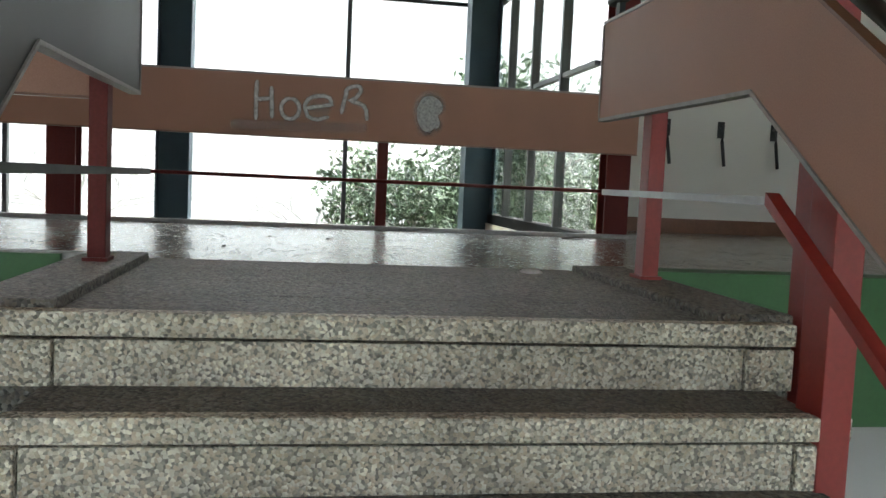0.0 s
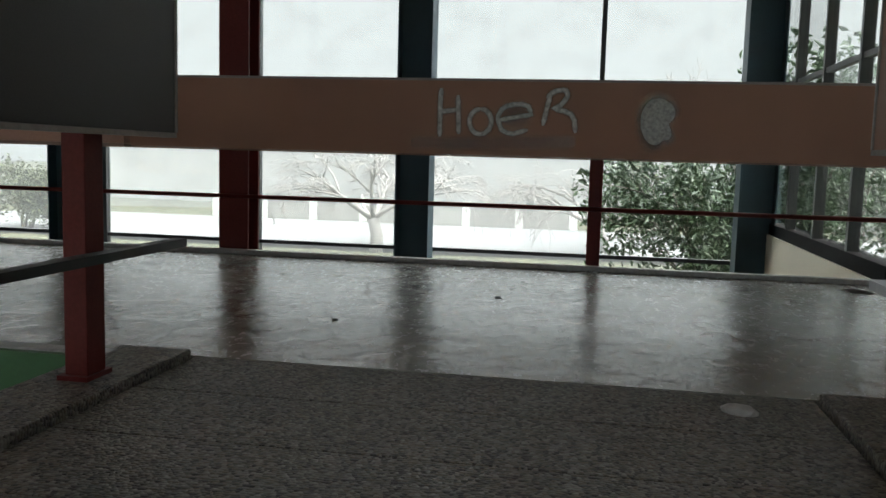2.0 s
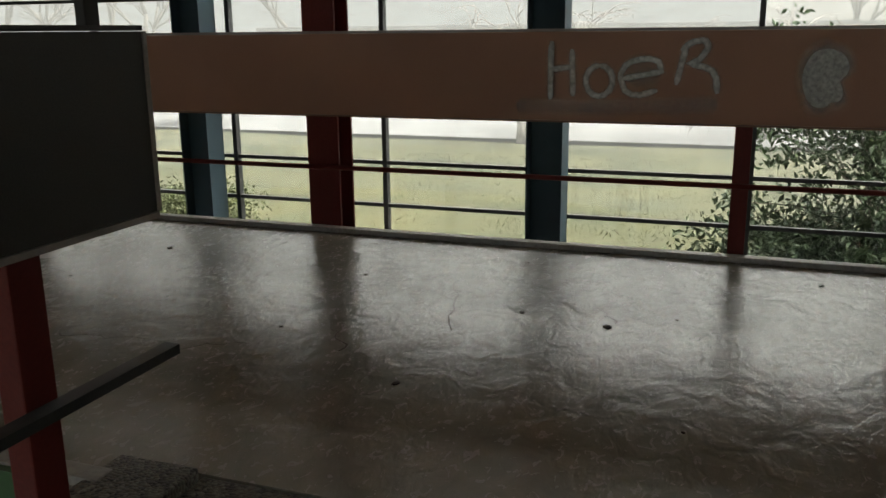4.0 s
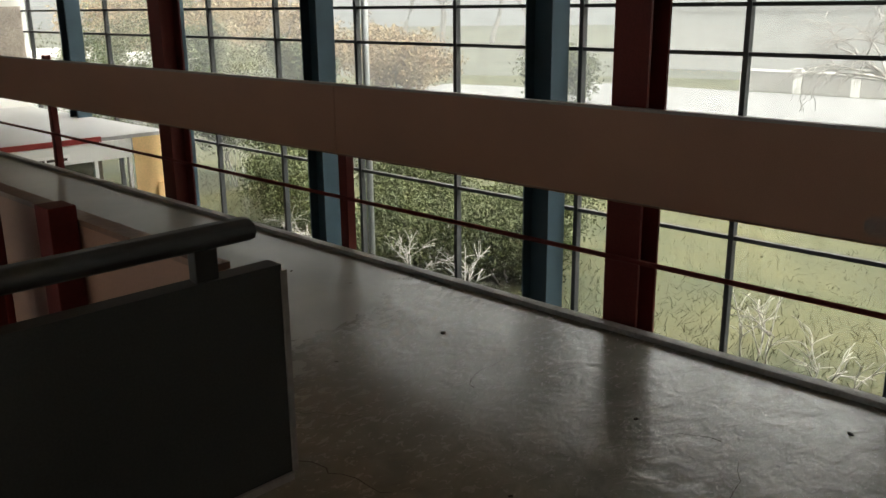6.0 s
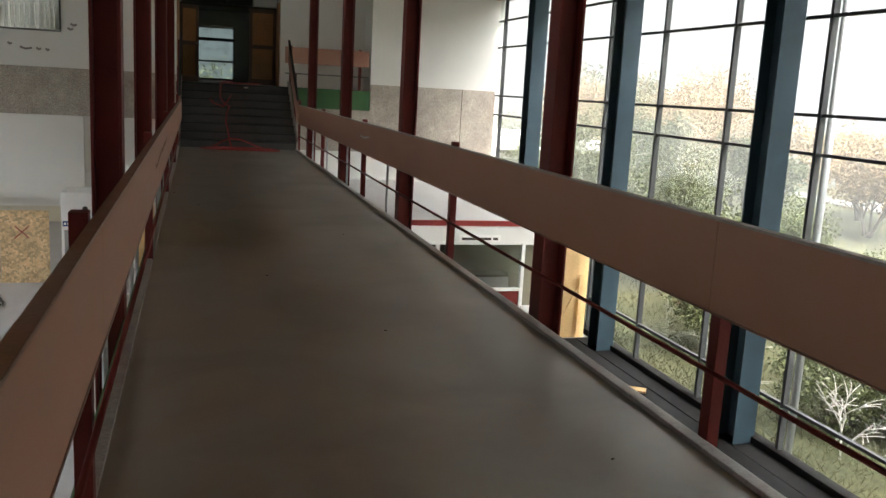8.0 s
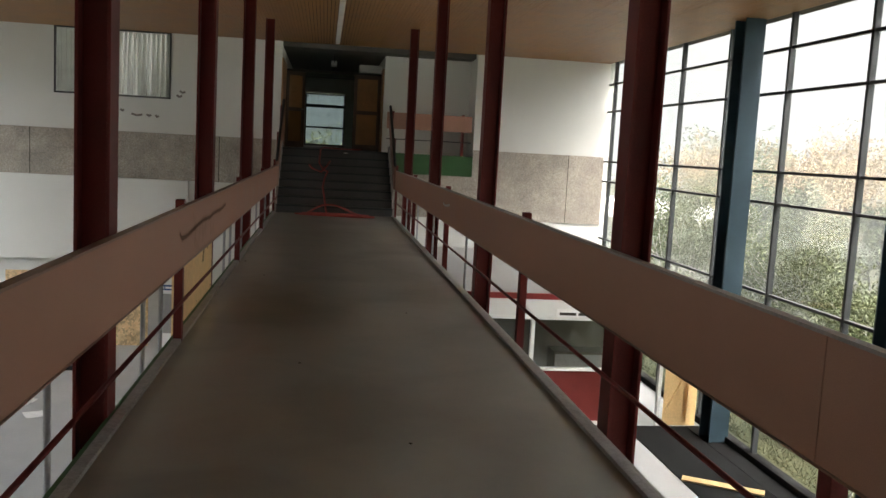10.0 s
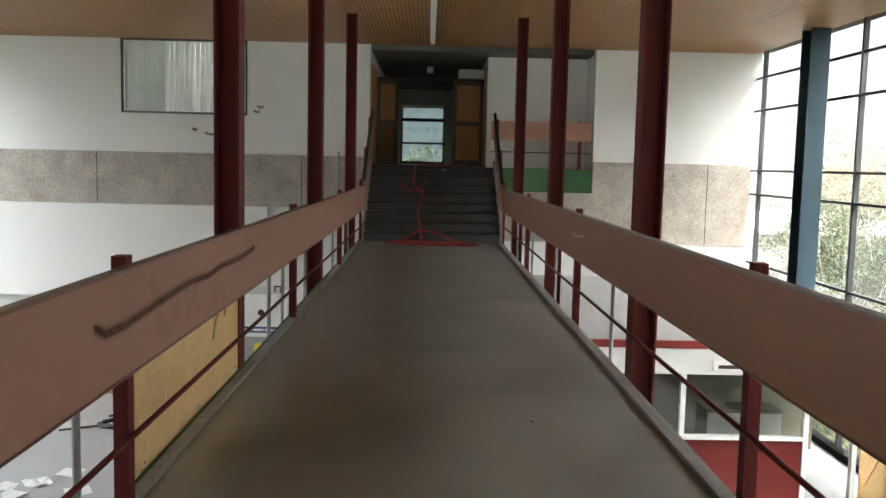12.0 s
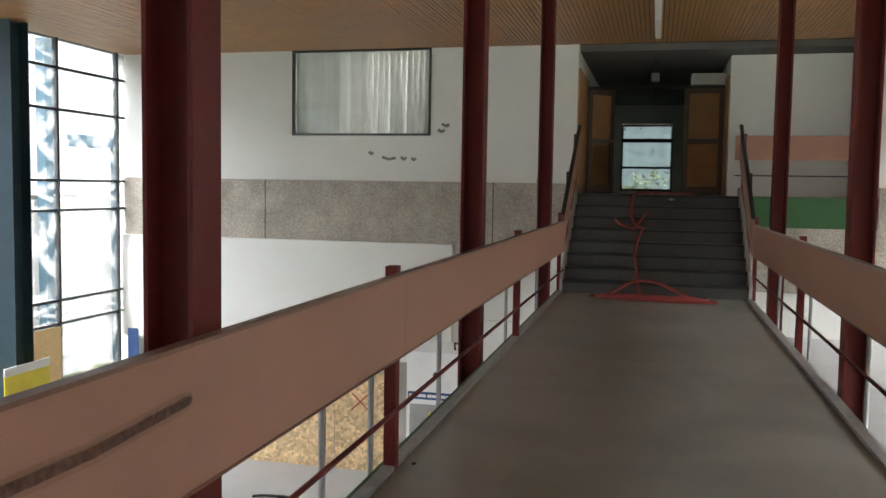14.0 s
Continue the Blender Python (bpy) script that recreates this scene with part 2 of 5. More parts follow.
M_GRASS = mat("grass", (0.030, 0.044, 0.013), 0.9, 0.45, 0.35, 0.6, fine=14, tint=(0.085, 0.080, 0.034))
# bark and leaf colours paled to stand in for mist over the trees
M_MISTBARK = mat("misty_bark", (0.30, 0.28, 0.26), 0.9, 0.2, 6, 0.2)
M_PALELEAF = mat("pale_green_leaves", (0.20, 0.22, 0.11), 0.7, 0.3, 2, 0.0, tint=(0.30, 0.28, 0.15))
M_DARKBOARD = mat("dark_board", (0.055, 0.054, 0.052), 0.5, 0.2, 2, 0.04, fine=220, spec=0.3)
M_BARK = mat("bark", (0.20, 0.18, 0.155), 0.9, 0.3, 6, 0.4)
M_TWIG = mat("pale_twig", (0.38, 0.36, 0.33), 0.8, 0.2, 6, 0.2)
M_LEAF = mat("green_leaves", (0.045, 0.070, 0.018), 0.6, 0.4, 3, 0.0, objvar=0.15, tint=(0.090, 0.100, 0.030))
M_LEAFDARK = mat("evergreen_leaves", (0.025, 0.055, 0.022), 0.5, 0.4, 5, 0.0, tint=(0.06, 0.10, 0.04))
M_AUTUMN = mat("autumn_leaves", (0.27, 0.145, 0.07), 0.7, 0.3, 0.8, 0.0, tint=(0.30, 0.25, 0.14))
M_ROAD = mat("wet_asphalt", (0.16, 0.16, 0.16), 0.6, 0.2, 0.7, 0.2)
M_PLASTER = mat("pale_plaster", (0.66, 0.65, 0.62), 0.85, 0.06, 0.3, 0.05)


# ---- mesh helpers ----
def box(bm, x0, y0, z0, x1, y1, z1, bevel=0.0):
    """A box between two corners, its edges rounded by bevel, added to bm."""
    res = bmesh.ops.create_cube(bm, size=1.0)
    vs = res["verts"]
    for v in vs:
        v.co = Vector(((x0 + x1) / 2 + v.co.x * (x1 - x0), (y0 + y1) / 2 + v.co.y * (y1 - y0), (z0 + z1) / 2 + v.co.z * (z1 - z0)))
    if bevel:
        es = list({e for v in vs for e in v.link_edges})
        bmesh.ops.bevel(bm, geom=es, offset=bevel, segments=2, affect="EDGES", profile=0.6)


def tube(bm, pts, r, sides=8, flat=1.0, taper=None):
    """A swept tube through pts; taper: the radius at the far end."""
    pts = [Vector(p) for p in pts]
    rings = []
    for i, p in enumerate(pts):
        d = (pts[min(i + 1, len(pts) - 1)] - pts[max(i - 1, 0)]).normalized()
        up = Vector((0, 0, 1)) if abs(d.z) < 0.95 else Vector((1, 0, 0))
        s = d.cross(up).normalized()
        u = s.cross(d)
        k = r if taper is None else r + (taper - r) * i / (len(pts) - 1)
        rings.append([bm.verts.new(p + s * k * math.cos(a) + u * k * flat * math.sin(a)) for a in [2 * math.pi * j / sides for j in range(sides)]])
    for a, b in zip(rings, rings[1:]):
        for j in range(sides):
            bm.faces.new((a[j], a[(j + 1) % sides], b[(j + 1) % sides], b[j]))
    bm.faces.new(rings[0][::-1])
    bm.faces.new(rings[-1])


def prism(bm, outline, a, b, axis="y"):
    """An outline in two axes, drawn out along the third from a to b."""
    def at(p, q, w):
        return {"y": (p, w, q), "x": (w, p, q), "z": (p, q, w)}[axis]
    lo = [bm.verts.new(at(p, q, a)) for p, q in outline]
    hi = [bm.verts.new(at(p, q, b)) for p, q in outline]
    bm.faces.new(lo)
    bm.faces.new(hi[::-1])
    for i in range(len(outline)):
        j = (i + 1) % len(outline)
        bm.faces.new((lo[i], hi[i], hi[j], lo[j]))
    bmesh.ops.recalc_face_normals(bm, faces=bm.faces)


def mesh_of(bm, name, material, smooth=False):
    me = bpy.data.meshes.new(name)
    bm.to_mesh(me)
    bm.free()
    me.materials.append(material)
    if smooth:
        me.polygons.foreach_set("use_smooth", [True] * len(me.polygons))
    return me


def part(name, bm, material, parent=None, label="", smooth=False):
    ob = new(name, mesh_of(bm, name, material, smooth))
    ob.parent = parent
    if label:
        tagged(ob, label)
    return ob


def boxes(name, material, parent, *corners, bevel=0.0, label=""):
    bm = bmesh.new()
    for c in corners:
        box(bm, *c, bevel=bevel)
    return part(name, bm, material, parent, label)


def shared(name, me, parent, loc=(0, 0, 0), scale=(1, 1, 1)):
    ob = new(name, me)
    ob.parent, ob.location, ob.scale = parent, loc, scale
    return ob


def empty(name, loc=(0, 0, 0), label="", category="", group="", kind=""):
    e = new(name)
    e.location = loc
    e.empty_display_size = 0.1
    return tagged(e, label, category, group, kind)


def setting(name, material, *corners, label="", category="", bevel=0.0):
    ob = boxes(name, material, None, *corners, bevel=bevel)
    return tagged(ob, label, category, kind="structure")


# ---- plan ----
GROUND, UPPER, CEIL, FARY = -3.25, 1.36, 3.885, 23.0
MIST = 0.36                    # glow of the misty horizon
WEST, EAST, SOUTH = -10.1, 6.81, -6.5
RI, LI = 1.23, -1.225          # inner faces of the two bridge rails
EDGE = -1.18                   # bridge edge at the stair landing
COLS = [1.82, 5.99, 10.42, 14.79, 19.29]
BLUES = [1.85, 6.3, 10.75, 15.2, 19.65]


def soft_mat(name, color, opacity):
    """A thin sprayed film that lets the board show through."""
    m = bpy.data.materials.new(name)
    m.use_nodes = True
    n, l = m.node_tree.nodes, m.node_tree.links
    b = n["Principled BSDF"]
    b.inputs["Base Color"].default_value, b.inputs["Roughness"].default_value = (*color, 1), 0.8
    co, no = n.new("ShaderNodeTexCoord"), n.new("ShaderNodeTexNoise")
    no.inputs["Scale"].default_value, no.inputs["Detail"].default_value = 60, 4
    l.new(co.outputs["Object"], no.inputs["Vector"])
    mr = n.new("ShaderNodeMapRange")
    mr.inputs["From Min"].default_value, mr.inputs["From Max"].default_value = 0.3, 0.7
    mr.inputs["To Min"].default_value, mr.inputs["To Max"].default_value = opacity * 0.6, min(1.0, opacity * 1.4)
    l.new(no.outputs["Fac"], mr.inputs["Value"])
    l.new(mr.outputs[0], b.inputs["Alpha"])
    return m


M_HAZE0 = soft_mat("overspray", (0.55, 0.55, 0.54), 0.10)
M_HAZE1 = soft_mat("faint_white_spray", (0.5, 0.5, 0.49), 0.20)
M_HAZE2 = soft_mat("thin_white_spray", (0.68, 0.68, 0.67), 0.55)
M_HAZE3 = soft_mat("full_white_spray", (0.74, 0.74, 0.73), 0.75)
M_DARK0 = soft_mat("black_overspray", (0.05, 0.04, 0.035), 0.12)
M_DARK1 = soft_mat("faint_black_spray", (0.04, 0.035, 0.03), 0.25)
M_PINK1 = soft_mat("faint_red_spray", (0.62, 0.22, 0.18), 0.07)


def left_face(y):
    """Inner face of the western walkway rail."""
    return LI

# ---- ground, floors, ceiling ----
bm = bmesh.new()
bmesh.ops.create_grid(bm, x_segments=120, y_segments=120, size=400)
for v in bm.verts:
    d = max(0.0, math.hypot(v.co.x - EAST, v.co.y - 8) - 30)
    v.co.z = GROUND - 0.12 + 0.10 * noise.noise(v.co * 0.21) + min(d, 60) * 0.008
    if WEST - 2 < v.co.x < EAST + 1 and SOUTH - 2 < v.co.y < 45:
        v.co.z = GROUND - 0.3
tagged(part("ground", bm, M_GRASS, None, smooth=True), "rough yellow-green meadow around the building", "grass", kind="structure")

tagged(boxes("floor_lower", M_LOWFLOOR, None, (WEST - 0.3, SOUTH - 0.3, GROUND - 0.25, EAST + 0.1, 34, GROUND)),
       "pale grey scuffed screed floor of the lower hall", "floor", kind="structure")
bridge = tagged(boxes("floor_bridge", M_SCREED, None, (EDGE, -6.4, -0.28, 1.272, 0.95, 0), (LI - 0.10, 0.95, -0.28, 1.272, 20.02, 0), (1.272, -6.4, -0.28, 2.4, -2.1, 0)),
                "worn glossy grey screed floor of the raised walkway", "floor", kind="structure")
# dark strip by the windows; the wider sheet is added to tone down bright floor
setting("floor_dark_strip", M_MATTBLACK, (5.2, -2.0, GROUND, 6.36, 15.9, GROUND + 0.012), (6.362, -2.0, GROUND, EAST - 0.07, 15.9, GROUND + 0.02), label="dark floor strip along the window wall with a wider dark sheet added to tone down the floor", category="floor")
setting("floor_platform", M_LOWFLOOR, (1.7, 16.0, -1.18, EAST - 0.1, FARY, -0.93), label="pale screed floor of the half-height platform", category="floor")
setting("floor_upper", M_STAIRDARK, (-1.38, 22.05, UPPER - 0.25, 1.17, 34.0, UPPER), (1.17, 23.1, UPPER - 0.25, 3.6, 25.2, UPPER), label="dark worn floor of the upper corridor", category="floor")
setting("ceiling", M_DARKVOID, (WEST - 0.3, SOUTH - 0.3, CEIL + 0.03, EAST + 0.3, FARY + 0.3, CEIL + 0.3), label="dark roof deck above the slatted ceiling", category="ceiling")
bm = bmesh.new()
pitch = 0.066
for i in range(int((EAST - WEST) / pitch)):
    x = WEST + i * pitch
    z = CEIL + random.uniform(-0.002, 0.002)
    for y0, y1 in ((SOUTH, 4.2), (4.203, 9.9), (9.903, 16.4), (16.403, FARY)):
        vs = [bm.verts.new(c) for c in ((x + 0.005, y0, z), (x + pitch - 0.005, y0, z), (x + pitch - 0.005, y1, z), (x + 0.005, y1, z),
                                        (x + 0.005, y0, z + 0.02), (x + pitch - 0.005, y0, z + 0.02), (x + pitch - 0.005, y1, z + 0.02), (x + 0.005, y1, z + 0.02))]
        for f in ((3, 2, 1, 0), (0, 1, 5, 4), (2, 3, 7, 6), (1, 2, 6, 5), (3, 0, 4, 7)):
            bm.faces.new([vs[k] for k in f])
tagged(part("ceiling_slats", bm, M_WOODCEIL), "orange-brown pine slat ceiling with dark gaps", "ceiling", kind="structure")
setting("floor_edge_trim", M_TRIM, (1.17, -2.1, 0.0, 1.228, 20.0, 0.026), (LI - 0.10, 1.02, 0.0, LI - 0.04, 20.0, 0.026), bevel=0.005, label="worn pale metal kerb strip along the walkway edge", category="trim")
setting("fascia_green", M_GREEN, (LI - 0.125, 1.12, -0.62, LI - 0.102, 20.0, 0.02), (EDGE - 0.16, -6.4, -0.62, EDGE - 0.005, -1.12, 0.02), label="green panel along the walkway slab edge", category="panel")
setting("beam_bridge", M_RED, (-0.95, -2.2, -0.62, -0.75, 20.0, -0.285), (0.75, -2.2, -0.62, 0.95, 20.0, -0.285), label="oxblood steel beams carrying the walkway", category="beam")

# ---- stair up to the walkway ----
stair = empty("entry_stair", (0, 0, 0), "washed concrete stair with pebbled risers and worn treads", "stair", kind="structure")
RISE, TREAD, NSTEP = 0.1785, 0.26, 18
for k in range(NSTEP):
    z, x = -k * RISE, -2.53 - k * TREAD
    # landing slabs, then each tread with its set-back riser; the ends are square blocks
    if k == 0:
        for j in range(4):
            boxes("landing_slab", M_AGG_TREAD, stair, (x + 0.012 + j * 0.332 + 0.003, -0.83, z - 0.05, x + 0.012 + (j + 1) * 0.332, 0.83, z), bevel=0.004)
    bm = bmesh.new()
    box(bm, x, -0.98, z - 0.055, x + (0.012 if k == 0 else TREAD + 0.03), 0.86, z, 0.006)
    st = part("tread", bm, M_AGG_TREAD, stair)
    bm = bmesh.new()
    box(bm, x + 0.012, -0.90, z - RISE + 0.001, x + 0.2, 0.83, z - 0.066, 0.004)
    part("riser", bm, M_AGG, stair)
    boxes("end_block", M_AGG, stair, (x + 0.001, -1.04, z - RISE + 0.001, x + 0.2, -0.905, z - 0.0665), bevel=0.006)
    boxes("end_block", M_AGG, stair, (x + 0.001, 0.835, z - RISE + 0.001, x + 0.2, 0.98, z - 0.0665), bevel=0.006)
    boxes("nosing", M_AGG, stair, (x - 0.004, -1.04, z - 0.0565, x + 0.05, 0.98, z + 0.002), bevel=0.006)
for side in (-1, 1):
    boxes("kerb_strip", M_AGG_TREAD, stair, (-2.48, min(side * 0.84, side * 1.06), -0.3, EDGE - 0.01, max(side * 0.84, side * 1.06), 0.022), bevel=0.008)
bm = bmesh.new()
prism(bm, [(-1.25, -0.06), (-2.4, -0.06), (-2.4, -0.32), (-7.4, -3.5), (-6.7, -3.5), (-2.2, -0.62), (-1.25, -0.62)], -0.82, 0.82)
part("carriage", bm, M_CONC, stair)


def stair_balustrade(side):
    """Board, handrail, bars and posts along one side of the stair."""
    y = 0.885 if side > 0 else -0.92
    e = empty("stair_balustrade", (-1.6, y, 0), "brown laminate board balustrade on red posts along the stair", "railing", "stair balustrades")
    slope = RISE / TREAD
    x0, xb, xe = -1.197, (-2.47 if side > 0 else -2.42), -6.4
    top, bot = 1.005, 0.628
    def pts(zz, off=0.0):
        return [(x0, zz), (xb, zz), (xe, zz - (xb - xe) * slope)]
    def band(z0, z1):
        a, b = pts(z0), pts(z1)
        return a + b[::-1]
    def local(outline):
        return [(x + 1.6, z) for x, z in outline]
    y0, y1 = sorted((0.0, side * 0.03))
    bm = bmesh.new(); prism(bm, local(band(bot, top)), y0, y1)
    # board, bars and posts are darker on the left side than on the right
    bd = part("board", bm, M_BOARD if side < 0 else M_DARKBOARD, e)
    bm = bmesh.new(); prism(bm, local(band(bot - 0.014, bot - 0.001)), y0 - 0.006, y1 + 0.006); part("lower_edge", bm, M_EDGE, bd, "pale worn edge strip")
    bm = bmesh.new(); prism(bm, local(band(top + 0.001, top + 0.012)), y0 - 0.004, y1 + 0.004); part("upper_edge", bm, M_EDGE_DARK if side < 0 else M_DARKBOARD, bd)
    boxes("end_edge", M_EDGE, bd, (x0 + 1.601, y0 - 0.004, bot, x0 + 1.611, y1 + 0.004, top))
    xm, xs = (-3.0 if side > 0 else -2.62), x0 - (0.03 if side > 0 else 0.22)
    ya, yb = sorted((-side * 0.012, -side * 0.05))
    bm = bmesh.new(); prism(bm, local([(xs, 0.318), (xm, 0.318), (xm, 0.34), (xs, 0.34)]), ya, yb)
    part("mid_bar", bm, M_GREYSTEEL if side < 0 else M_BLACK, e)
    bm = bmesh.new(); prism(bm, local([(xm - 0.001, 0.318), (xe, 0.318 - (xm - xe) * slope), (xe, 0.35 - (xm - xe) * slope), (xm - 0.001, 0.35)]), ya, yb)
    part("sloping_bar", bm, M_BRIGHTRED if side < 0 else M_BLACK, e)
    bm = bmesh.new(); tube(bm, [(x + 1.6, side * 0.015, z) for x, z in [(x0 - 0.05, 1.085), (xb, 1.085), (xe, 1.085 - (xb - xe) * slope)]], 0.030, 10, 0.65)
    part("handrail", bm, M_HANDRAIL, e, smooth=True)
    for x in (-1.33, -2.1, -3.2, -4.2, -5.4):
        z = 1.07 - max(0, xb - x) * slope
        boxes("bracket", M_HANDRAIL, e, (x + 1.6 - 0.02, side * 0.015 - 0.012, z - 0.06, x + 1.6 + 0.02, side * 0.015 + 0.012, z), bevel=0.003)
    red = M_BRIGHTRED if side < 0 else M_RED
    a, b = sorted((side * 0.032, side * 0.092))
    x = -1.54 if side > 0 else -1.63
    boxes("post", red, e, (x + 1.6 - 0.04, a, -0.01, x + 1.6 + 0.04, b, 0.97), bevel=0.004)
    boxes("foot_plate", red, e, (x + 1.6 - 0.055, a - 0.008, 0.022, x + 1.6 + 0.055, b + 0.012, 0.034))
    for x, out in ((-4.3, 0), (-5.9, 0)) if side > 0 else ((-2.74, 0), (-2.46, 0.13), (-4.3, 0), (-5.9, 0)):
        z = -max(0, xb - x) * slope
        a, b = sorted((side * (0.035 + out), side * (0.115 + out)))
        boxes("post", red, e, (x + 1.6 - 0.055, a, max(z - 0.9, GROUND), x + 1.6 + 0.055, b, z + 0.9), bevel=0.004)
    return e


for s in (-1, 1):
    stair_balustrade(s)

# big red columns beside the stair
def steel_column(name, x, y, z0, z1, wx, wy, material, label, group, web="x"):
    """Rolled H section with flanges facing along the web axis."""
    e = empty(name, (x, y, z0), label, "column", group)
    h = z1 - z0
    if web == "x":
        cs = [("flange", (-wx / 2, -wy / 2, 0, -wx / 2 + 0.018, wy / 2, h)), ("flange", (wx / 2 - 0.018, -wy / 2, 0, wx / 2, wy / 2, h)), ("web", (-wx / 2 + 0.018, -0.009, 0, wx / 2 - 0.018, 0.009, h))]
    else:
        cs = [("flange", (-wx / 2, -wy / 2, 0, wx / 2, -wy / 2 + 0.018, h)), ("flange", (-wx / 2, wy / 2 - 0.018, 0, wx / 2, wy / 2, h)), ("web", (-0.009, -wy / 2 + 0.018, 0, 0.009, wy / 2 - 0.018, h))]
    for n_, c in cs:
        boxes(n_, material, e, c, bevel=0.003)
    boxes("base_plate", material, e, (-wx / 2 - 0.03, -wy / 2 - 0.03, 0, wx / 2 + 0.03, wy / 2 + 0.03, 0.02))
    return e


for y, xl, xr in zip(COLS, (-1.43, -1.43, -1.475, -1.45, -1.44), (1.42, 1.42, 1.425, 1.42, 1.435)):
    steel_column("walkway_column", xr, y, GROUND, CEIL, 0.172, 0.18, M_RED, "oxblood painted steel H column beside the walkway", "walkway columns")
    steel_column("walkway_column", xl, y, GROUND, CEIL, 0.172, 0.18, M_RED, "oxblood painted steel H column beside the walkway", "walkway columns")
steel_column("walkway_column", 1.475, -1.98, GROUND, CEIL, 0.172, 0.18, M_RED, "oxblood painted steel H column at the walkway end", "walkway columns")


# ---- walkway rails ----
def rail(name, side, y0, y1, posts):
    xi = RI if side > 0 else LI
    a, b = (xi, xi + 0.034) if side > 0 else (xi - 0.034, xi)
    e = empty(name, (xi, y0, 0), "long brown laminate parapet board with steel rod on red posts", "railing", "walkway rails")
    def L(c):
        return (c[0] - xi, c[1] - y0, c[2], c[3] - xi, c[4] - y0, c[5])
    for p0, p1 in zip([y0] + posts[1::2], posts[1::2] + [y1]):
        boxes("board", M_BOARD, e, L((a, p0 + 0.002, 0.595, b, p1 - 0.002, 0.99)), bevel=0.003)
    boxes("top_edge", M_EDGE if side > 0 else M_EDGE_DARK, e, L((a - 0.004, y0, 0.9905, b + 0.004, y1, 1.003)))
    boxes("lower_edge", M_EDGE_DARK, e, L((a - 0.003, y0, 0.586, b + 0.003, y1, 0.5945)))
    bm = bmesh.new()
    xr = (a + b) / 2
    tube(bm, [(xr - xi, 0 if side > 0 else 0.75, 0.325), (xr - xi, y1 - y0, 0.325)], 0.0125, 8)
    part("rod", bm, M_RED, e, smooth=True)
    for y in posts:
        x = b + 0.035 if side > 0 else a - 0.035
        boxes("post", M_RED, e, L((x - 0.03, y - 0.036, -0.3, x + 0.03, y + 0.036, 1.035 if y > 7 or side < 0 else 0.985)), bevel=0.003)
    return e


rail("walkway_rail", 1, -2.05, 19.98, [-0.26, 3.75, 8.0, 12.4, 16.5])
rail("walkway_rail", -1, 1.0, 19.98, [1.55, 3.5, 7.78, 12.1, 16.15])

# ---- walls ----
def wall(name, axis, at, thick, a, b, z0, z1, holes, material, label):
    """A wall in the plane axis = at, with openings (a0, a1, z0, z1) cut right through it."""
    bm = bmesh.new()
    us = sorted({a, b, *[h[0] for h in holes], *[h[1] for h in holes]})
    for u0, u1 in zip(us, us[1:]):
        spans = sorted((h[2], h[3]) for h in holes if h[0] <= u0 and h[1] >= u1)
        z = z0
        for s0, s1 in spans + [(z1, z1)]:
            if s0 > z + 1e-6:
                if axis == "y":
                    box(bm, u0, at, z, u1, at + thick, s0)
                else:
                    box(bm, at, u0, z, at + thick, u1, s0)
            z = max(z, s1)
    bmesh.ops.remove_doubles(bm, verts=bm.verts, dist=1e-5)
    return tagged(part(name, bm, material), label, "wall", kind="structure")


wall("wall_north", "y", FARY, 0.25, WEST - 0.2, EAST + 0.1, GROUND, CEIL + 0.1,
     [(-6.595, -3.96, 2.345, CEIL), (-1.38, 1.17, GROUND, CEIL + 0.1), (1.17, 3.39, UPPER, CEIL + 0.1), (-6.9, -3.9, GROUND, -1.75), (2.2, 6.2, GROUND, -1.2)], M_WHITE, "white painted end wall of the hall")
wall("wall_south", "y", SOUTH - 0.25, 0.25, WEST - 0.2, 2.4, GROUND, CEIL + 0.1, [], M_WHITE, "plain white wall closing the hall")
wall("wall_cloakroom", "x", 2.4, 0.2, SOUTH - 0.2, -2.3, GROUND, CEIL + 0.1, [], M_WHITE, "white wall with coat hooks beside the walkway")
wall("wall_corridor_west", "x", -1.58, 0.2, FARY + 0.25, 34.0, UPPER - 0.2, 4.2, [], M_WHITE, "corridor side wall")
wall("wall_corridor_east", "x", 1.17, 0.2, 24.2, 34.0, UPPER - 0.2, 4.2, [], M_WHITE, "corridor side wall")
wall("wall_corridor_end", "y", 33.0, 0.2, -1.38, 1.17, UPPER - 0.2, 4.2, [(-1.03, 0.37, 1.42, 3.28)], M_WHITE, "corridor end wall with a window")
wall("wall_recess", "y", 24.0, 0.2, 1.17, 3.6, UPPER - 0.2, 4.2, [], M_WHITE, "white wall behind the upper balcony")
wall("wall_recess_side", "x", 3.39, 0.2, FARY + 0.25, 24.0, UPPER - 0.2, 4.2, [], M_WHITE, "white side wall of the upper balcony")
wall("wall_lower_back", "y", 30.0, 0.2, WEST, EAST, GROUND, 1.0, [], M_CREAM, "cream back wall of the lower rooms")
setting("ceiling_corridor", M_DARKGREY, (-1.7, FARY + 0.25, 3.80, 3.6, 34, 4.1), label="dark corridor ceiling", category="ceiling")
setting("ceiling_lower_rooms", M_WHITE, (WEST, FARY + 0.25, -1.1, -1.5, 30.0, -0.95), (3.6, FARY + 0.25, -1.1, EAST, 30.0, -0.95), label="ceiling of the lower rooms", category="ceiling")
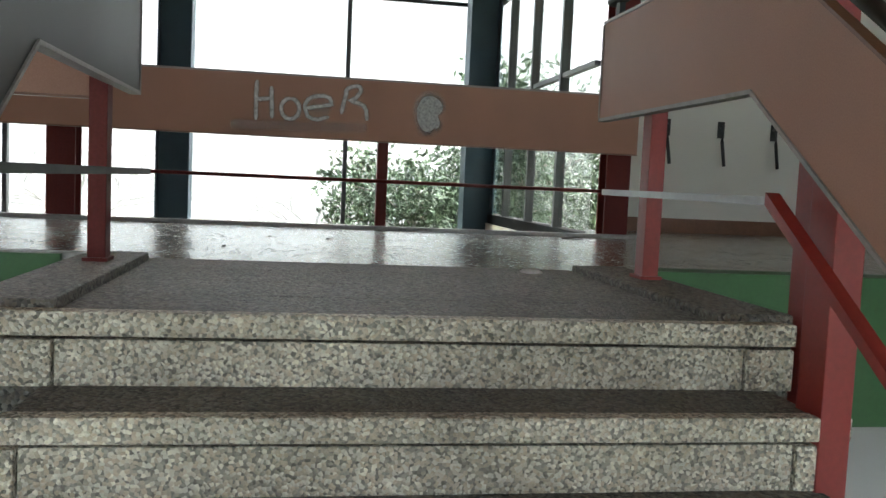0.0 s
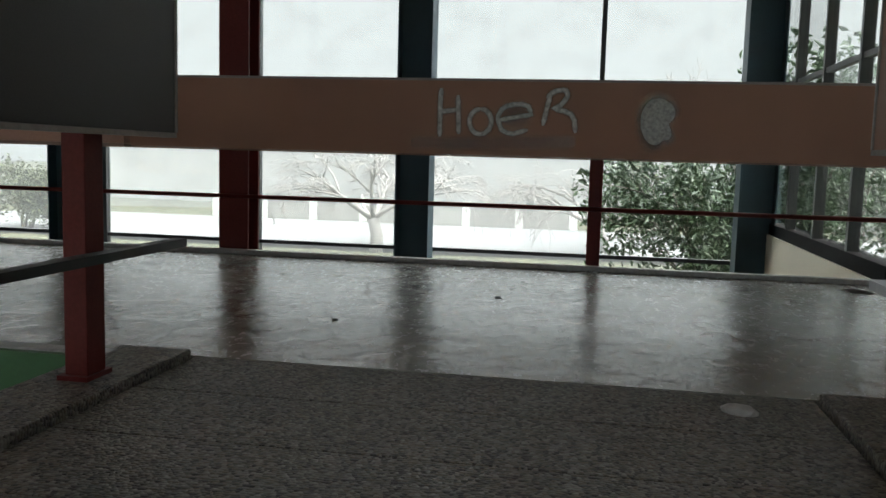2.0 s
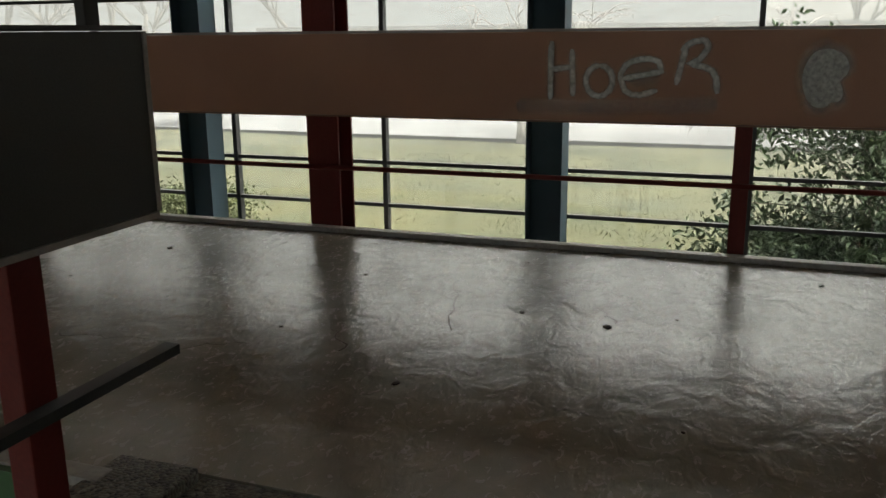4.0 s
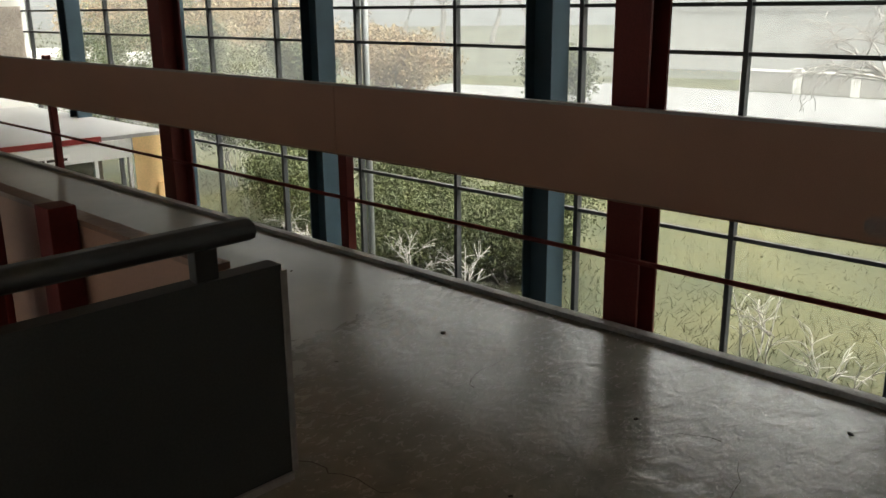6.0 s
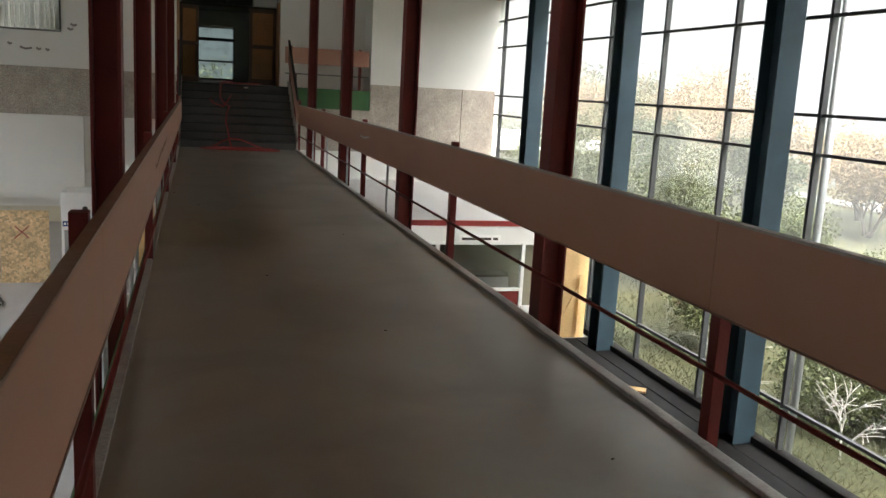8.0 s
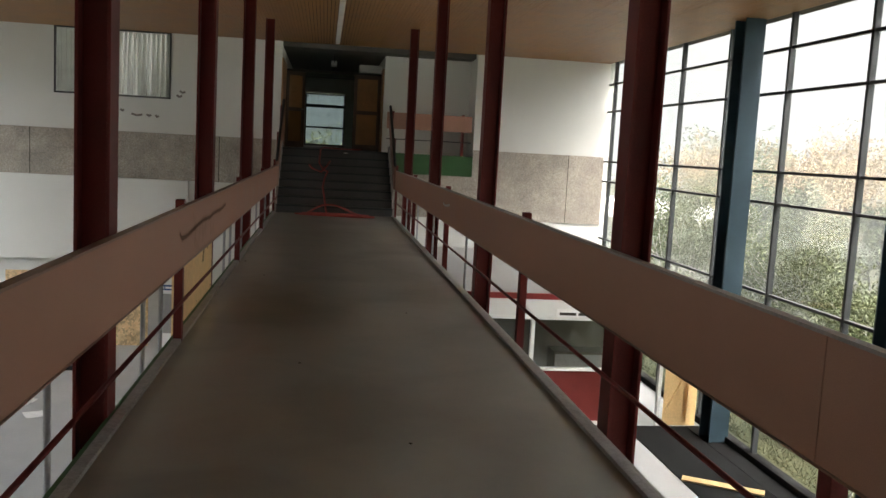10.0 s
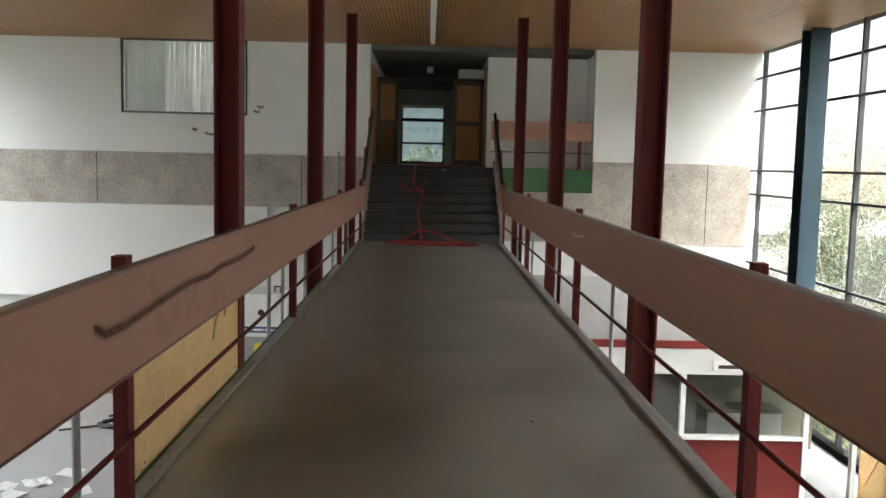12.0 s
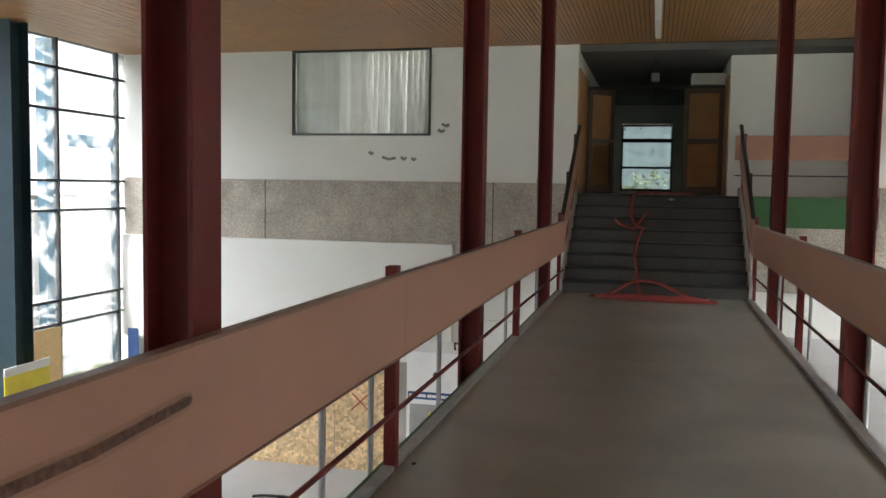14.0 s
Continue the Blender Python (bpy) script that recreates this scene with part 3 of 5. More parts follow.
bands = setting("trim_aggregate_band", M_BAND, (WEST, FARY - 0.045, 0.43, -1.39, FARY, 1.53), (3.40, FARY - 0.045, -0.2, EAST - 0.02, FARY, 1.53), (1.2, FARY - 0.045, -0.2, 3.40, FARY, 0.86),
                label="band of pebbled concrete panels across the end wall", category="wall panel")
for x, z0, z1 in ((-7.12, 0.43, 1.53), (-2.80, 0.43, 1.53), (5.86, -0.2, 1.53)):
    boxes("panel_joint", M_DEBRIS, bands, (x - 0.008, FARY - 0.048, z0, x + 0.008, FARY - 0.044, z1))
setting("wall_panel_white", M_WHITE, (WEST, FARY - 0.14, -1.55, -3.5, FARY - 0.001, 0.425), label="white boarded lower wall face", category="wall panel")
setting("beam_platform", M_BRIGHTRED, (1.65, 15.93, -1.0, 5.3, 16.0, -0.90), label="red edge beam of the platform", category="beam")

# ---- window walls ----
def window_wall(name, axis, at, a, b, z0, mullions, transoms, sign, label, stop=CEIL, glass=M_GLASS):
    """Steel window wall: sill, mullions, transoms, and a pane in every field."""
    e = empty(name, (0, 0, 0), label, "window", kind="structure")
    def B(u0, u1, za, zb, d0, d1):
        d0, d1 = sorted((at + d0 * sign, at + d1 * sign))
        return (d0, u0, za, d1, u1, zb) if axis == "x" else (u0, d0, za, u1, d1, zb)
    boxes("sill", M_MATTBLACK, e, B(a, b, max(z0 - 0.45, GROUND) if z0 < -1 else z0 - 0.12, z0, -0.12, 0.06), bevel=0.004)
    for u in mullions:
        boxes("mullion", M_BLACK, e, B(u - 0.028, u + 0.028, z0, stop, -0.045, 0.045))
    us = sorted([a] + list(mullions) + [b])
    for z in transoms:
        for u0, u1 in zip(us, us[1:]):
            boxes("transom", M_BLACK, e, B(u0 + 0.028, u1 - 0.028, z - 0.022, z + 0.022, -0.03, 0.03))
    zs = [z0] + list(transoms) + [stop]
    unit = bmesh.new()
    s = (0.006, 1, 1) if axis == "x" else (1, 0.006, 1)
    box(unit, -s[0] / 2, -s[1] / 2, -0.5, s[0] / 2, s[1] / 2, 0.5)
    me = mesh_of(unit, "pane", glass)
    for u0, u1 in zip(us, us[1:]):
        for za, zb in zip(zs, zs[1:]):
            w, h = u1 - u0 - 0.04, zb - za - 0.03
            if w < 0.05:
                continue
            c = ((u0 + u1) / 2, (za + zb) / 2)
            p = shared("pane", me, e, (at, c[0], c[1]) if axis == "x" else (c[0], at, c[1]), (1, w, h) if axis == "x" else (w, 1, h))
            p.visible_shadow = False
    return e


TRANS = [-2.5, -1.05, -0.53, 0.92, 1.42, 2.67, 3.35]
MULL = [-0.26 + 2.07 * k for k in range(12)]
window_wall("window_east", "x", EAST, -2.2, FARY, GROUND + 0.12, MULL, TRANS, 1, "tall dark steel window wall with clear panes")
window_wall("window_south", "y", -2.2, 2.6, EAST - 0.1, -0.05, [3.6, 4.7, 5.8], [0.92, 1.42, 2.67, 3.35], 1, "glazed return wall with steel bars on a low cream parapet")
window_wall("window_west", "x", WEST, SOUTH, FARY, GROUND + 0.45, [22.72] + [21.0 - 2.07 * k for k in range(14)][::-1], [-1.05, -0.64, 0.93, 1.45, 2.67, 3.38], -1, "tall dark steel window wall with dusty panes", glass=M_FROST)
setting("wall_parapet_south", M_CREAM, (2.6, -2.3, GROUND, EAST + 0.05, -2.12, -0.17), label="low cream parapet under the glazed return", category="wall")
for y in BLUES + [-1.98]:
    steel_column("facade_column", EAST - 0.24, y, GROUND, CEIL, 0.34, 0.40, M_TEAL, "slate-blue painted steel facade column", "facade columns", web="y")
for k in range(6):
    steel_column("facade_column", WEST + 0.3, 19.58 - 4.45 * k, GROUND, CEIL, 0.34, 0.40, M_TEAL, "slate-blue painted steel facade column", "facade columns", web="y")
bm = bmesh.new()
tube(bm, [(EAST + 0.25, 10.2, GROUND - 0.2), (EAST + 0.25, 10.2, CEIL)], 0.055, 10)
tagged(boxes("plywood_sheet", M_PLY, None, (WEST + 0.06, 20.1, GROUND + 0.45, WEST + 0.08, 20.95, -1.08)), "plywood sheet closing a lower pane of the window wall", "board")
yp = empty("yellow_board", (WEST + 0.75, 19.3, GROUND), "yellow and white notice board leaning by the window wall", "board")
boxes("panel", M_YELLOW, yp, (-0.02, -0.5, 0.9, 0.0, 0.5, 1.75), bevel=0.004)
boxes("header", M_PAPER, yp, (-0.021, -0.5, 1.752, 0.001, 0.5, 1.88))
boxes("leg", M_GREYSTEEL, yp, (-0.03, -0.45, 0, -0.001, -0.41, 0.9))
boxes("leg", M_GREYSTEEL, yp, (-0.03, 0.41, 0, -0.001, 0.45, 0.9))
po = boxes("poster", M_BLUE, None, (-9.98, FARY - 0.15, -2.0, -9.75, FARY - 0.142, -1.4))
tagged(po, "small blue and white poster on the end wall", "poster")
tagged(part("downpipe", bm, M_GREYSTEEL, smooth=True), "grey zinc rainwater downpipe outside the window wall", "pipe")

# ---- far stair ----
fs = empty("far_stair", (0, 20.02, 0), "dark rubber-covered stair rising from the walkway to the corridor", "stair", kind="structure")
for k in range(8):
    boxes("step", M_STAIRDARK, fs, (-1.265, k * 0.29, -0.25 if k == 0 else k * 0.17 - 0.06, 1.21, (k + 1) * 0.29 + 0.02, (k + 1) * 0.17), bevel=0.008)
    boxes("nosing", M_BLACK, fs, (-1.265, k * 0.29 - 0.012, (k + 1) * 0.17 - 0.03, 1.21, k * 0.29 + 0.03, (k + 1) * 0.17 + 0.003), bevel=0.004)
for side, x in ((-1, LI - 0.05), (1, 1.225)):
    e = empty("far_stair_balustrade", (x, 20.0, 0), "sloping brown board balustrade with black handrail on the far stair", "railing", "far stair balustrades")
    bm = bmesh.new()
    prism(bm, [(0.0, 0.6), (0.0, 1.0), (2.3, 2.36), (2.3, 1.96)], -0.017, 0.017, axis="x")
    part("board", bm, M_BOARD, e)
    bm = bmesh.new()
    tube(bm, [(0, 0.05, 1.10), (0, 2.3, 2.46)], 0.03, 8)
    part("handrail", bm, M_HANDRAIL, e, smooth=True)
    bm = bmesh.new()
    prism(bm, [(0.0, -0.1), (0.0, 0.2), (2.05, 1.5), (2.3, 1.5), (2.3, 1.2)], -0.02, 0.02, axis="x")
    part("stringer", bm, M_EDGE, e)
    for y in (0.1, 1.1, 2.15):
        boxes("post", M_RED, e, (-0.025 + side * 0.045, y - 0.03, y * 0.59 - 0.1, 0.025 + side * 0.045, y + 0.03, y * 0.59 + 1.05))
# upper balcony
bal = empty("balcony_rail", (2.3, 22.95, UPPER), "brown board rail of the small upper balcony", "railing")
boxes("board", M_BOARD, bal, (-1.1, -0.02, 0.59, 1.02, 0.015, 0.99), bevel=0.003)
boxes("rod", M_BLACK, bal, (-1.1, -0.01, 0.33, 1.02, 0.012, 0.352))
for x in (-0.95, 0.8):
    boxes("post", M_RED, bal, (x - 0.035, 0.02, 0.0, x + 0.035, 0.07, 1.02))
setting("fascia_balcony", M_GREEN, (1.19, FARY - 0.03, 0.86, 3.39, FARY + 0.1, UPPER - 0.001), label="green panel under the upper balcony", category="panel")


# ---- blinds window in the end wall ----
win = empty("window_1", (-6.595, FARY, 2.345), "wide window in the white wall with dirty vertical strip blinds", "window", kind="structure")
W_, H_ = 2.635, 1.54
for c in ((0, -0.03, 0, W_, 0.06, 0.035), (0, -0.03, H_ - 0.03, W_, 0.06, H_), (0, -0.03, 0.035, 0.035, 0.06, H_ - 0.03), (W_ - 0.035, -0.03, 0.035, W_, 0.06, H_ - 0.03)):
    boxes("window_frame", M_BLACK, win, c)
unit = bmesh.new()
box(unit, -0.050, -0.002, 0, 0.050, 0.002, H_ - 0.06)
strip = mesh_of(unit, "blind_strip", M_BLIND)
for k in range(24):
    b_ = shared("blind_strip", strip, win, (0.08 + k * 0.107, 0.10, 0.05))
    b_.rotation_euler = (0, 0, radians(random.uniform(3, 10) if k < 8 else random.uniform(24, 42)))
boxes("pane", M_GLASS, win, (0.035, 0.015, 0.035, W_ - 0.035, 0.021, H_ - 0.03)).visible_shadow = False
# added wall, coloured dark so the gaps between strips look shaded
setting("wall_behind_blinds", M_DARKGREY, (-7.2, FARY + 0.9, 1.2, -3.4, FARY + 1.0, 4.2), label="added dark wall behind the blinds, standing in for the dim room", category="wall")

# scars under the window
bm = bmesh.new()
for x0, x1, z in ((-5.1, -5.02, 2.02), (-4.85, -4.6, 1.93), (-4.5, -4.4, 1.93), (-4.3, -4.22, 1.92), (-3.82, -3.7, 2.42), (-3.75, -3.62, 2.52)):
    tube(bm, [(x0, FARY - 0.002, z + 0.03), ((x0 + x1) / 2, FARY - 0.006, z - 0.01), (x1, FARY - 0.002, z + 0.02)], 0.028, 6)
tagged(part("wall_scars", bm, M_SPRAYGREY), "grey torn patches on the white end wall", "wall damage", kind="stuff")

# thin pipe beside the far stair
bm = bmesh.new()
tube(bm, [(-2.02, FARY - 0.075, 0.3), (-2.02, FARY - 0.075, 1.62)], 0.02, 8)
tagged(part("conduit_pipe", bm, M_GREYSTEEL, smooth=True), "thin grey conduit pipe on the pebbled wall band", "pipe")

# ---- corridor ----
win = empty("window_2", (-1.03, 33.0, 1.42), "bright streaked window at the corridor end", "window", kind="structure")
for c in ((0, 0, 0, 1.40, 0.08, 0.06), (0, 0, 1.79, 1.40, 0.08, 1.85), (0, 0, 0.06, 0.05, 0.08, 1.79), (1.35, 0, 0.06, 1.40, 0.08, 1.79), (0.05, 0, 0.62, 1.35, 0.06, 0.68), (0.05, 0, 1.35, 1.35, 0.05, 1.46)):
    boxes("window_frame", M_BLACK, win, c)
boxes("pane", M_DIMDIRTYGLASS, win, (0.05, 0.03, 0.06, 1.35, 0.036, 1.79)).visible_shadow = False


def corridor_door(name, hinge, angle, width):
    e = empty(name, (*hinge, UPPER), "open varnished wooden door with a smeared lower glass", "door", kind="structure")
    e.rotation_euler = (0, 0, radians(angle))
    for c in ((0, 0, 0.01, 0.09, 0.045, 2.0), (width - 0.09, 0, 0.01, width, 0.045, 2.0), (0.09, 0, 0.01, width - 0.09, 0.045, 0.16), (0.09, 0, 0.96, width - 0.09, 0.045, 1.06), (0.09, 0, 1.9, width - 0.09, 0.045, 2.0)):
        boxes("door_frame", M_WOODDARK, e, c)
    boxes("panel", M_WOOD, e, (0.09, 0.012, 1.06, width - 0.09, 0.033, 1.9))
    boxes("pane", M_GLASS, e, (0.09, 0.018, 0.16, width - 0.09, 0.024, 0.96)).visible_shadow = False
    boxes("backing", M_WOOD, e, (0.09, 0.03, 0.16, width - 0.09, 0.04, 0.96))
    bm = bmesh.new()
    tube(bm, [(width - 0.05, -0.06, 1.02), (width - 0.16, -0.06, 1.02)], 0.01, 6)
    tube(bm, [(width - 0.05, 0.0, 1.02), (width - 0.05, -0.06, 1.02)], 0.01, 6)
    part("handle", bm, M_GREYSTEEL, e)
    return e


corridor_door("door_1", (1.15, 25.1), 180, 0.72)
corridor_door("door_2", (-1.34, 25.0), 40, 0.62)
setting("door_frame_1", M_DEBRIS, (-1.379, 25.15, UPPER, -1.32, 25.25, 3.36), (1.11, 25.15, UPPER, 1.169, 25.25, 3.36), (-1.379, 25.15, 3.36, 1.169, 25.25, 3.42), label="dark door frame across the corridor", category="door frame")
setting("trim_wood_lining", M_WOOD, (-1.379, FARY + 0.02, UPPER, -1.35, 24.95, 3.5), (1.14, 24.22, UPPER, 1.169, 24.95, 3.5), label="varnished wood lining of the corridor walls", category="panel")
for k, y in enumerate((24.3, 28.5)):
    bm = bmesh.new()
    tube(bm, [(-0.12, y, 3.80), (-0.12, y, 3.58)], 0.012, 6)
    tagged(part("hanging_wire", bm, M_CABLE), "loose lamp wire hanging from the corridor ceiling", "cable", "hanging wires")
bm = bmesh.new()
box(bm, -0.2, 26.0, 3.64, -0.04, 26.35, 3.78, 0.02)
tagged(part("corridor_lamp", bm, M_TUBE), "small white ceiling lamp hanging loose in the corridor", "ceiling lamp")
tagged(boxes("air_duct", M_WHITE, None, (0.55, 25.0, 3.425, 1.16, 25.6, 3.63), bevel=0.01), "white boxed duct above the corridor door", "duct")

# ---- strip lights ----
def strip_light(y):
    e = empty("strip_light", (-0.08, y, CEIL - 0.002), "unlit white fluorescent strip light on the slatted ceiling", "ceiling light", "strip lights")
    boxes("housing", M_WHITE, e, (-0.05, 0.0, -0.04, 0.05, 1.53, 0), bevel=0.004)
    boxes("diffuser", M_TUBE, e, (-0.042, 0.02, -0.085, 0.042, 1.51, -0.04), bevel=0.012)
    return e


first = strip_light(12.9)
for k in range(1, 6):
    copy_thing(first, Matrix.Translation((-0.08, 12.9 + 1.54 * k, CEIL - 0.002)))

# ---- lower hall: glazed partition under the platform ----
gp = empty("glazed_partition", (1.7, 16.0, GROUND), "white framed glazed partition with red lower panels", "partition")
def LP(x0, y0, z0, x1, y1, z1):
    return (x0 - 1.7, y0, z0 - GROUND, x1 - 1.7, y1, z1 - GROUND)
for x in (1.75, 3.44, 5.16, 5.85):
    boxes("upright", M_WHITE, gp, LP(x - 0.035, -0.045, GROUND, x + 0.035, 0.045, -1.36), bevel=0.004)
for x0, x1 in ((1.785, 3.405), (3.475, 5.125)):
    boxes("lower_panel", M_RED, gp, LP(x0, -0.02, GROUND + 0.07, x1, 0.02, -2.27))
    boxes("bottom_rail", M_WHITE, gp, LP(x0, -0.035, GROUND, x1, 0.035, GROUND + 0.07))
    boxes("sill_rail", M_WHITE, gp, LP(x0, -0.06, -2.27, x1, 0.06, -2.22), bevel=0.004)
    boxes("pane", M_GLASS, gp, LP(x0, -0.003, -2.22, x1, 0.003, -1.36)).visible_shadow = False
boxes("head_panel", M_WHITE, gp, LP(1.72, -0.05, -1.36, 5.9, 0.02, -1.005), bevel=0.004)
for x0, x1 in ((1.8, 3.38), (3.52, 5.08)):
    boxes("head_moulding", M_WHITE, gp, LP(x0, -0.062, -1.33, x1, -0.05, -1.30))
sg = empty("partition_sign", (4.25, 15.94, -1.24), "small white sign with unreadable dark writing on the partition head", "sign")
boxes("plate", M_PAPER, sg, (-0.42, -0.012, -0.055, 0.42, 0.0, 0.075), bevel=0.003)
boxes("writing", M_DEBRIS, sg, (-0.36, -0.015, -0.03, -0.06, -0.0125, 0.02), (-0.02, -0.015, -0.03, 0.22, -0.0125, 0.02), (0.26, -0.015, -0.03, 0.36, -0.0125, 0.02))
op = empty("boarded_door", (5.95, 15.98, GROUND), "plywood-boarded opening with diagonal battens beside the window wall", "door")
boxes("sheet", M_PLY, op, (0, 0, 0, 0.62, 0.018, 2.25))
bm = bmesh.new()
prism(bm, [(0.02, 0.25), (0.08, 0.2), (0.6, 1.25), (0.54, 1.3)], -0.03, -0.001)
part("batten", bm, M_PLY, op)
boxes("batten", M_PLY, op, (0.42, -0.06, 0.1, 0.5, -0.032, 1.3), bevel=0.003)
bm = bmesh.new()
tube(bm, [(5.2, 13.3, GROUND + 0.05), (6.2, 12.7, GROUND + 0.05)], 0.05, 4)
tagged(part("timber_offcut", bm, M_PLY), "loose pale timber offcut on the lower floor", "timber")
# wall and cupboard colours darkened to carry the dimness of this room
setting("wall_lower_partition_back", M_DIMOLIVE, (1.7, 18.6, GROUND, EAST - 0.35, 18.7, -1.2), label="olive wall behind the glazed partition, darkened for the dim room", category="wall")
cb = empty("low_cupboard", (4.9, 17.8, GROUND), "low olive cupboard with grey doors behind the partition glass, darkened for the dim room", "cupboard")
boxes("body", M_DIMOLIVE, cb, (-0.6, -0.25, 0, 0.6, 0.25, 0.95), bevel=0.006)
boxes("door", M_CONC, cb, (-0.58, -0.268, 0.05, -0.005, -0.25, 0.9))
boxes("door", M_CONC, cb, (0.005, -0.268, 0.05, 0.58, -0.25, 0.9))

# ---- lower hall: left side ----
ob_ = empty("strand_board_wall", (-7.1, 21.3, GROUND), "two rows of yellow strand board sheets closing an opening", "board")
for r in range(2):
    for k in range(3):
        boxes("sheet", M_OSB, ob_, (k * 1.01, 0, 0.002 + r * 0.82, k * 1.01 + 1.0, 0.018, 0.82 + r * 0.82))
bm = bmesh.new()
tube(bm, [(2.3, -0.004, 1.0), (2.62, -0.004, 1.3)], 0.012, 4)
tube(bm, [(2.32, -0.004, 1.28), (2.6, -0.004, 1.02)], 0.012, 4)
part("spray_cross", bm, M_HOSE, ob_, "sprayed red cross")
ks = empty("white_kiosk", (-3.38, 21.6, GROUND), "white cabinet kiosk with a navy strip and a yellow-green panel", "kiosk")
boxes("body", M_PAPER, ks, (-0.42, -0.5, 0, 0.42, 0.5, 2.08), bevel=0.012)
boxes("navy_strip", M_BLUE, ks, (-0.39, -0.507, 1.32, 0.40, -0.5005, 1.44))
boxes("strip_writing", M_PAPER, ks, *[(-0.37 + 0.075 * k, -0.511, 1.355, -0.322 + 0.075 * k + (0.02 if k % 3 else 0), -0.5075, 1.402) for k in range(10)])
boxes("window", M_CONC, ks, (-0.36, -0.507, 0.35, 0.36, -0.5005, 1.24))
boxes("sticker", M_YELLOW, ks, (-0.05, -0.512, 0.78, 0.2, -0.5075, 1.12))
bm = bmesh.new()
tube(bm, [(0.08, -0.503, 1.72), (0.08, -0.53, 1.72)], 0.06, 12)
part("knob", bm, M_DEBRIS, ks, "dark round knob")
bm = bmesh.new()
tube(bm, [(0.3, -0.2, 2.082), (0.3, -0.25, 2.2), (0.42, -0.3, 2.2), (0.42, -0.3, 2.085)], 0.018, 6)
part("hook", bm, M_DEBRIS, ks)
coil = empty("cable_coil", (0, 0, 0), "tangled black ribbed cable on the pale floor", "cable")
for k in range(9):
    a0 = k * 0.7
    bm = bmesh.new()
    tube(bm, [(-5.2 + 0.5 * math.cos(a0 + j * 0.35) + random.uniform(-.05, .05), 19.2 + 0.3 * math.sin(a0 + j * 0.35), GROUND + 0.03 + 0.012 * k) for j in range(10)], 0.022, 5)
    part("loop", bm, M_CABLE, coil)
bm = bmesh.new()
tube(bm, [(-6.3, 18.9, GROUND + 0.015), (-5.4, 19.3, GROUND + 0.03)], 0.018, 6)
tagged(part("stick", bm, M_DEBRIS), "dark stick lying on the lower floor", "stick")
for k, (x, y) in enumerate(((-6.0, 16.3), (-5.6, 16.5), (-5.3, 16.9), (-4.9, 16.2), (-5.75, 16.0))):
    bm = bmesh.new()
    bmesh.ops.create_grid(bm, x_segments=5, y_segments=5, size=0.17)
    for v in bm.verts:
        v.co.z = 0.02 + 0.03 * noise.noise(v.co * 9 + Vector((k, 0, 0)))
    p = part("paper_sheet", bm, M_PAPER)
    p.matrix_world = pose(x, y, GROUND, 0, 0, 40 * k)
    tagged(p, "crumpled white paper sheet on the lower floor", "paper", "papers")
cab = empty("display_cabinet", (-2.0, 18.0, GROUND), "white display cabinet with brown doors and glass shelves", "cabinet")
boxes("body", M_PAPER, cab, (-0.5, -0.25, 0, 0.45, 0.25, 0.08), (-0.5, -0.25, 1.68, 0.45, 0.25, 1.75), (-0.5, 0.2, 0.08, 0.45, 0.25, 1.68), (-0.5, -0.25, 0.08, -0.46, 0.2, 1.68), (0.41, -0.25, 0.08, 0.45, 0.2, 1.68))
for z in (0.55, 1.05):
    boxes("shelf", M_PAPER, cab, (-0.46, -0.24, z, 0.41, 0.2, z + 0.03))
boxes("door", M_WOOD, cab, (0.452, -0.6, 0.1, 0.475, -0.25, 1.66), bevel=0.003)
ws = setting("wall_lower_strip", M_WHITE, (-3.5, FARY - 0.06, -1.75, -1.47, FARY - 0.002, -0.9), label="white strip of wall above the lower rooms", category="wall panel")

# plywood infill under the walkway board, grey hanger rods
def plywood_infill():
    e = empty("plywood_infill", (-1.375, 8.15, -0.45))
    boxes("sheet", M_PLY, e, (0, 0, 0, 0.02, 1.98, 1.07), bevel=0.002)
    boxes("batten", M_PLY, e, (-0.03, 0, 0, -0.001, 0.05, 1.07), bevel=0.002)
    boxes("batten", M_PLY, e, (-0.03, 1.93, 0, -0.001, 1.98, 1.07), bevel=0.002)
    screw = bmesh.new()
    tube(screw, [(0, 0, 0), (0.003, 0, 0)], 0.006, 6)
    me = mesh_of(screw, "screw", M_BLACK)
    for y in (0.06, 0.98, 1.9):
        for z in (0.08, 0.5, 0.98):
            shared("screw", me, e, (0.02, y, z))
    return e


tagged(plywood_infill(), "yellow plywood sheet screwed behind the walkway rail", "board")
bm = bmesh.new()
for pts in ([(9.92, 0.5), (9.86, 0.47), (9.82, 0.42), (9.80, 0.36)], [(10.1, 0.52), (10.08, 0.45)]):
    tube(bm, [(-1.3535, y - 0.35, z) for y, z in pts], 0.011, 6)
tagged(part("scorch_marks", bm, M_DARK1), "brown scorch marks on the plywood sheet", "stain", kind="stuff")
for side, ys in ((-1, (2.6, 5.0, 6.9, 7.5, 11.35, 12.0, 13.4, 16.0, 18.2)), (1, (11.0, 14.0, 16.2, 18.2))):
    x = -1.37 if side < 0 else 1.34
    for y in ys:
        bm = bmesh.new()
        tube(bm, [(x, y, GROUND), (x, y, 0.6)], 0.016, 6)
        tagged(part("hanger_rod", bm, M_GREYSTEEL, smooth=True), "thin grey steel rod beside the walkway edge", "rod", "hanger rods")

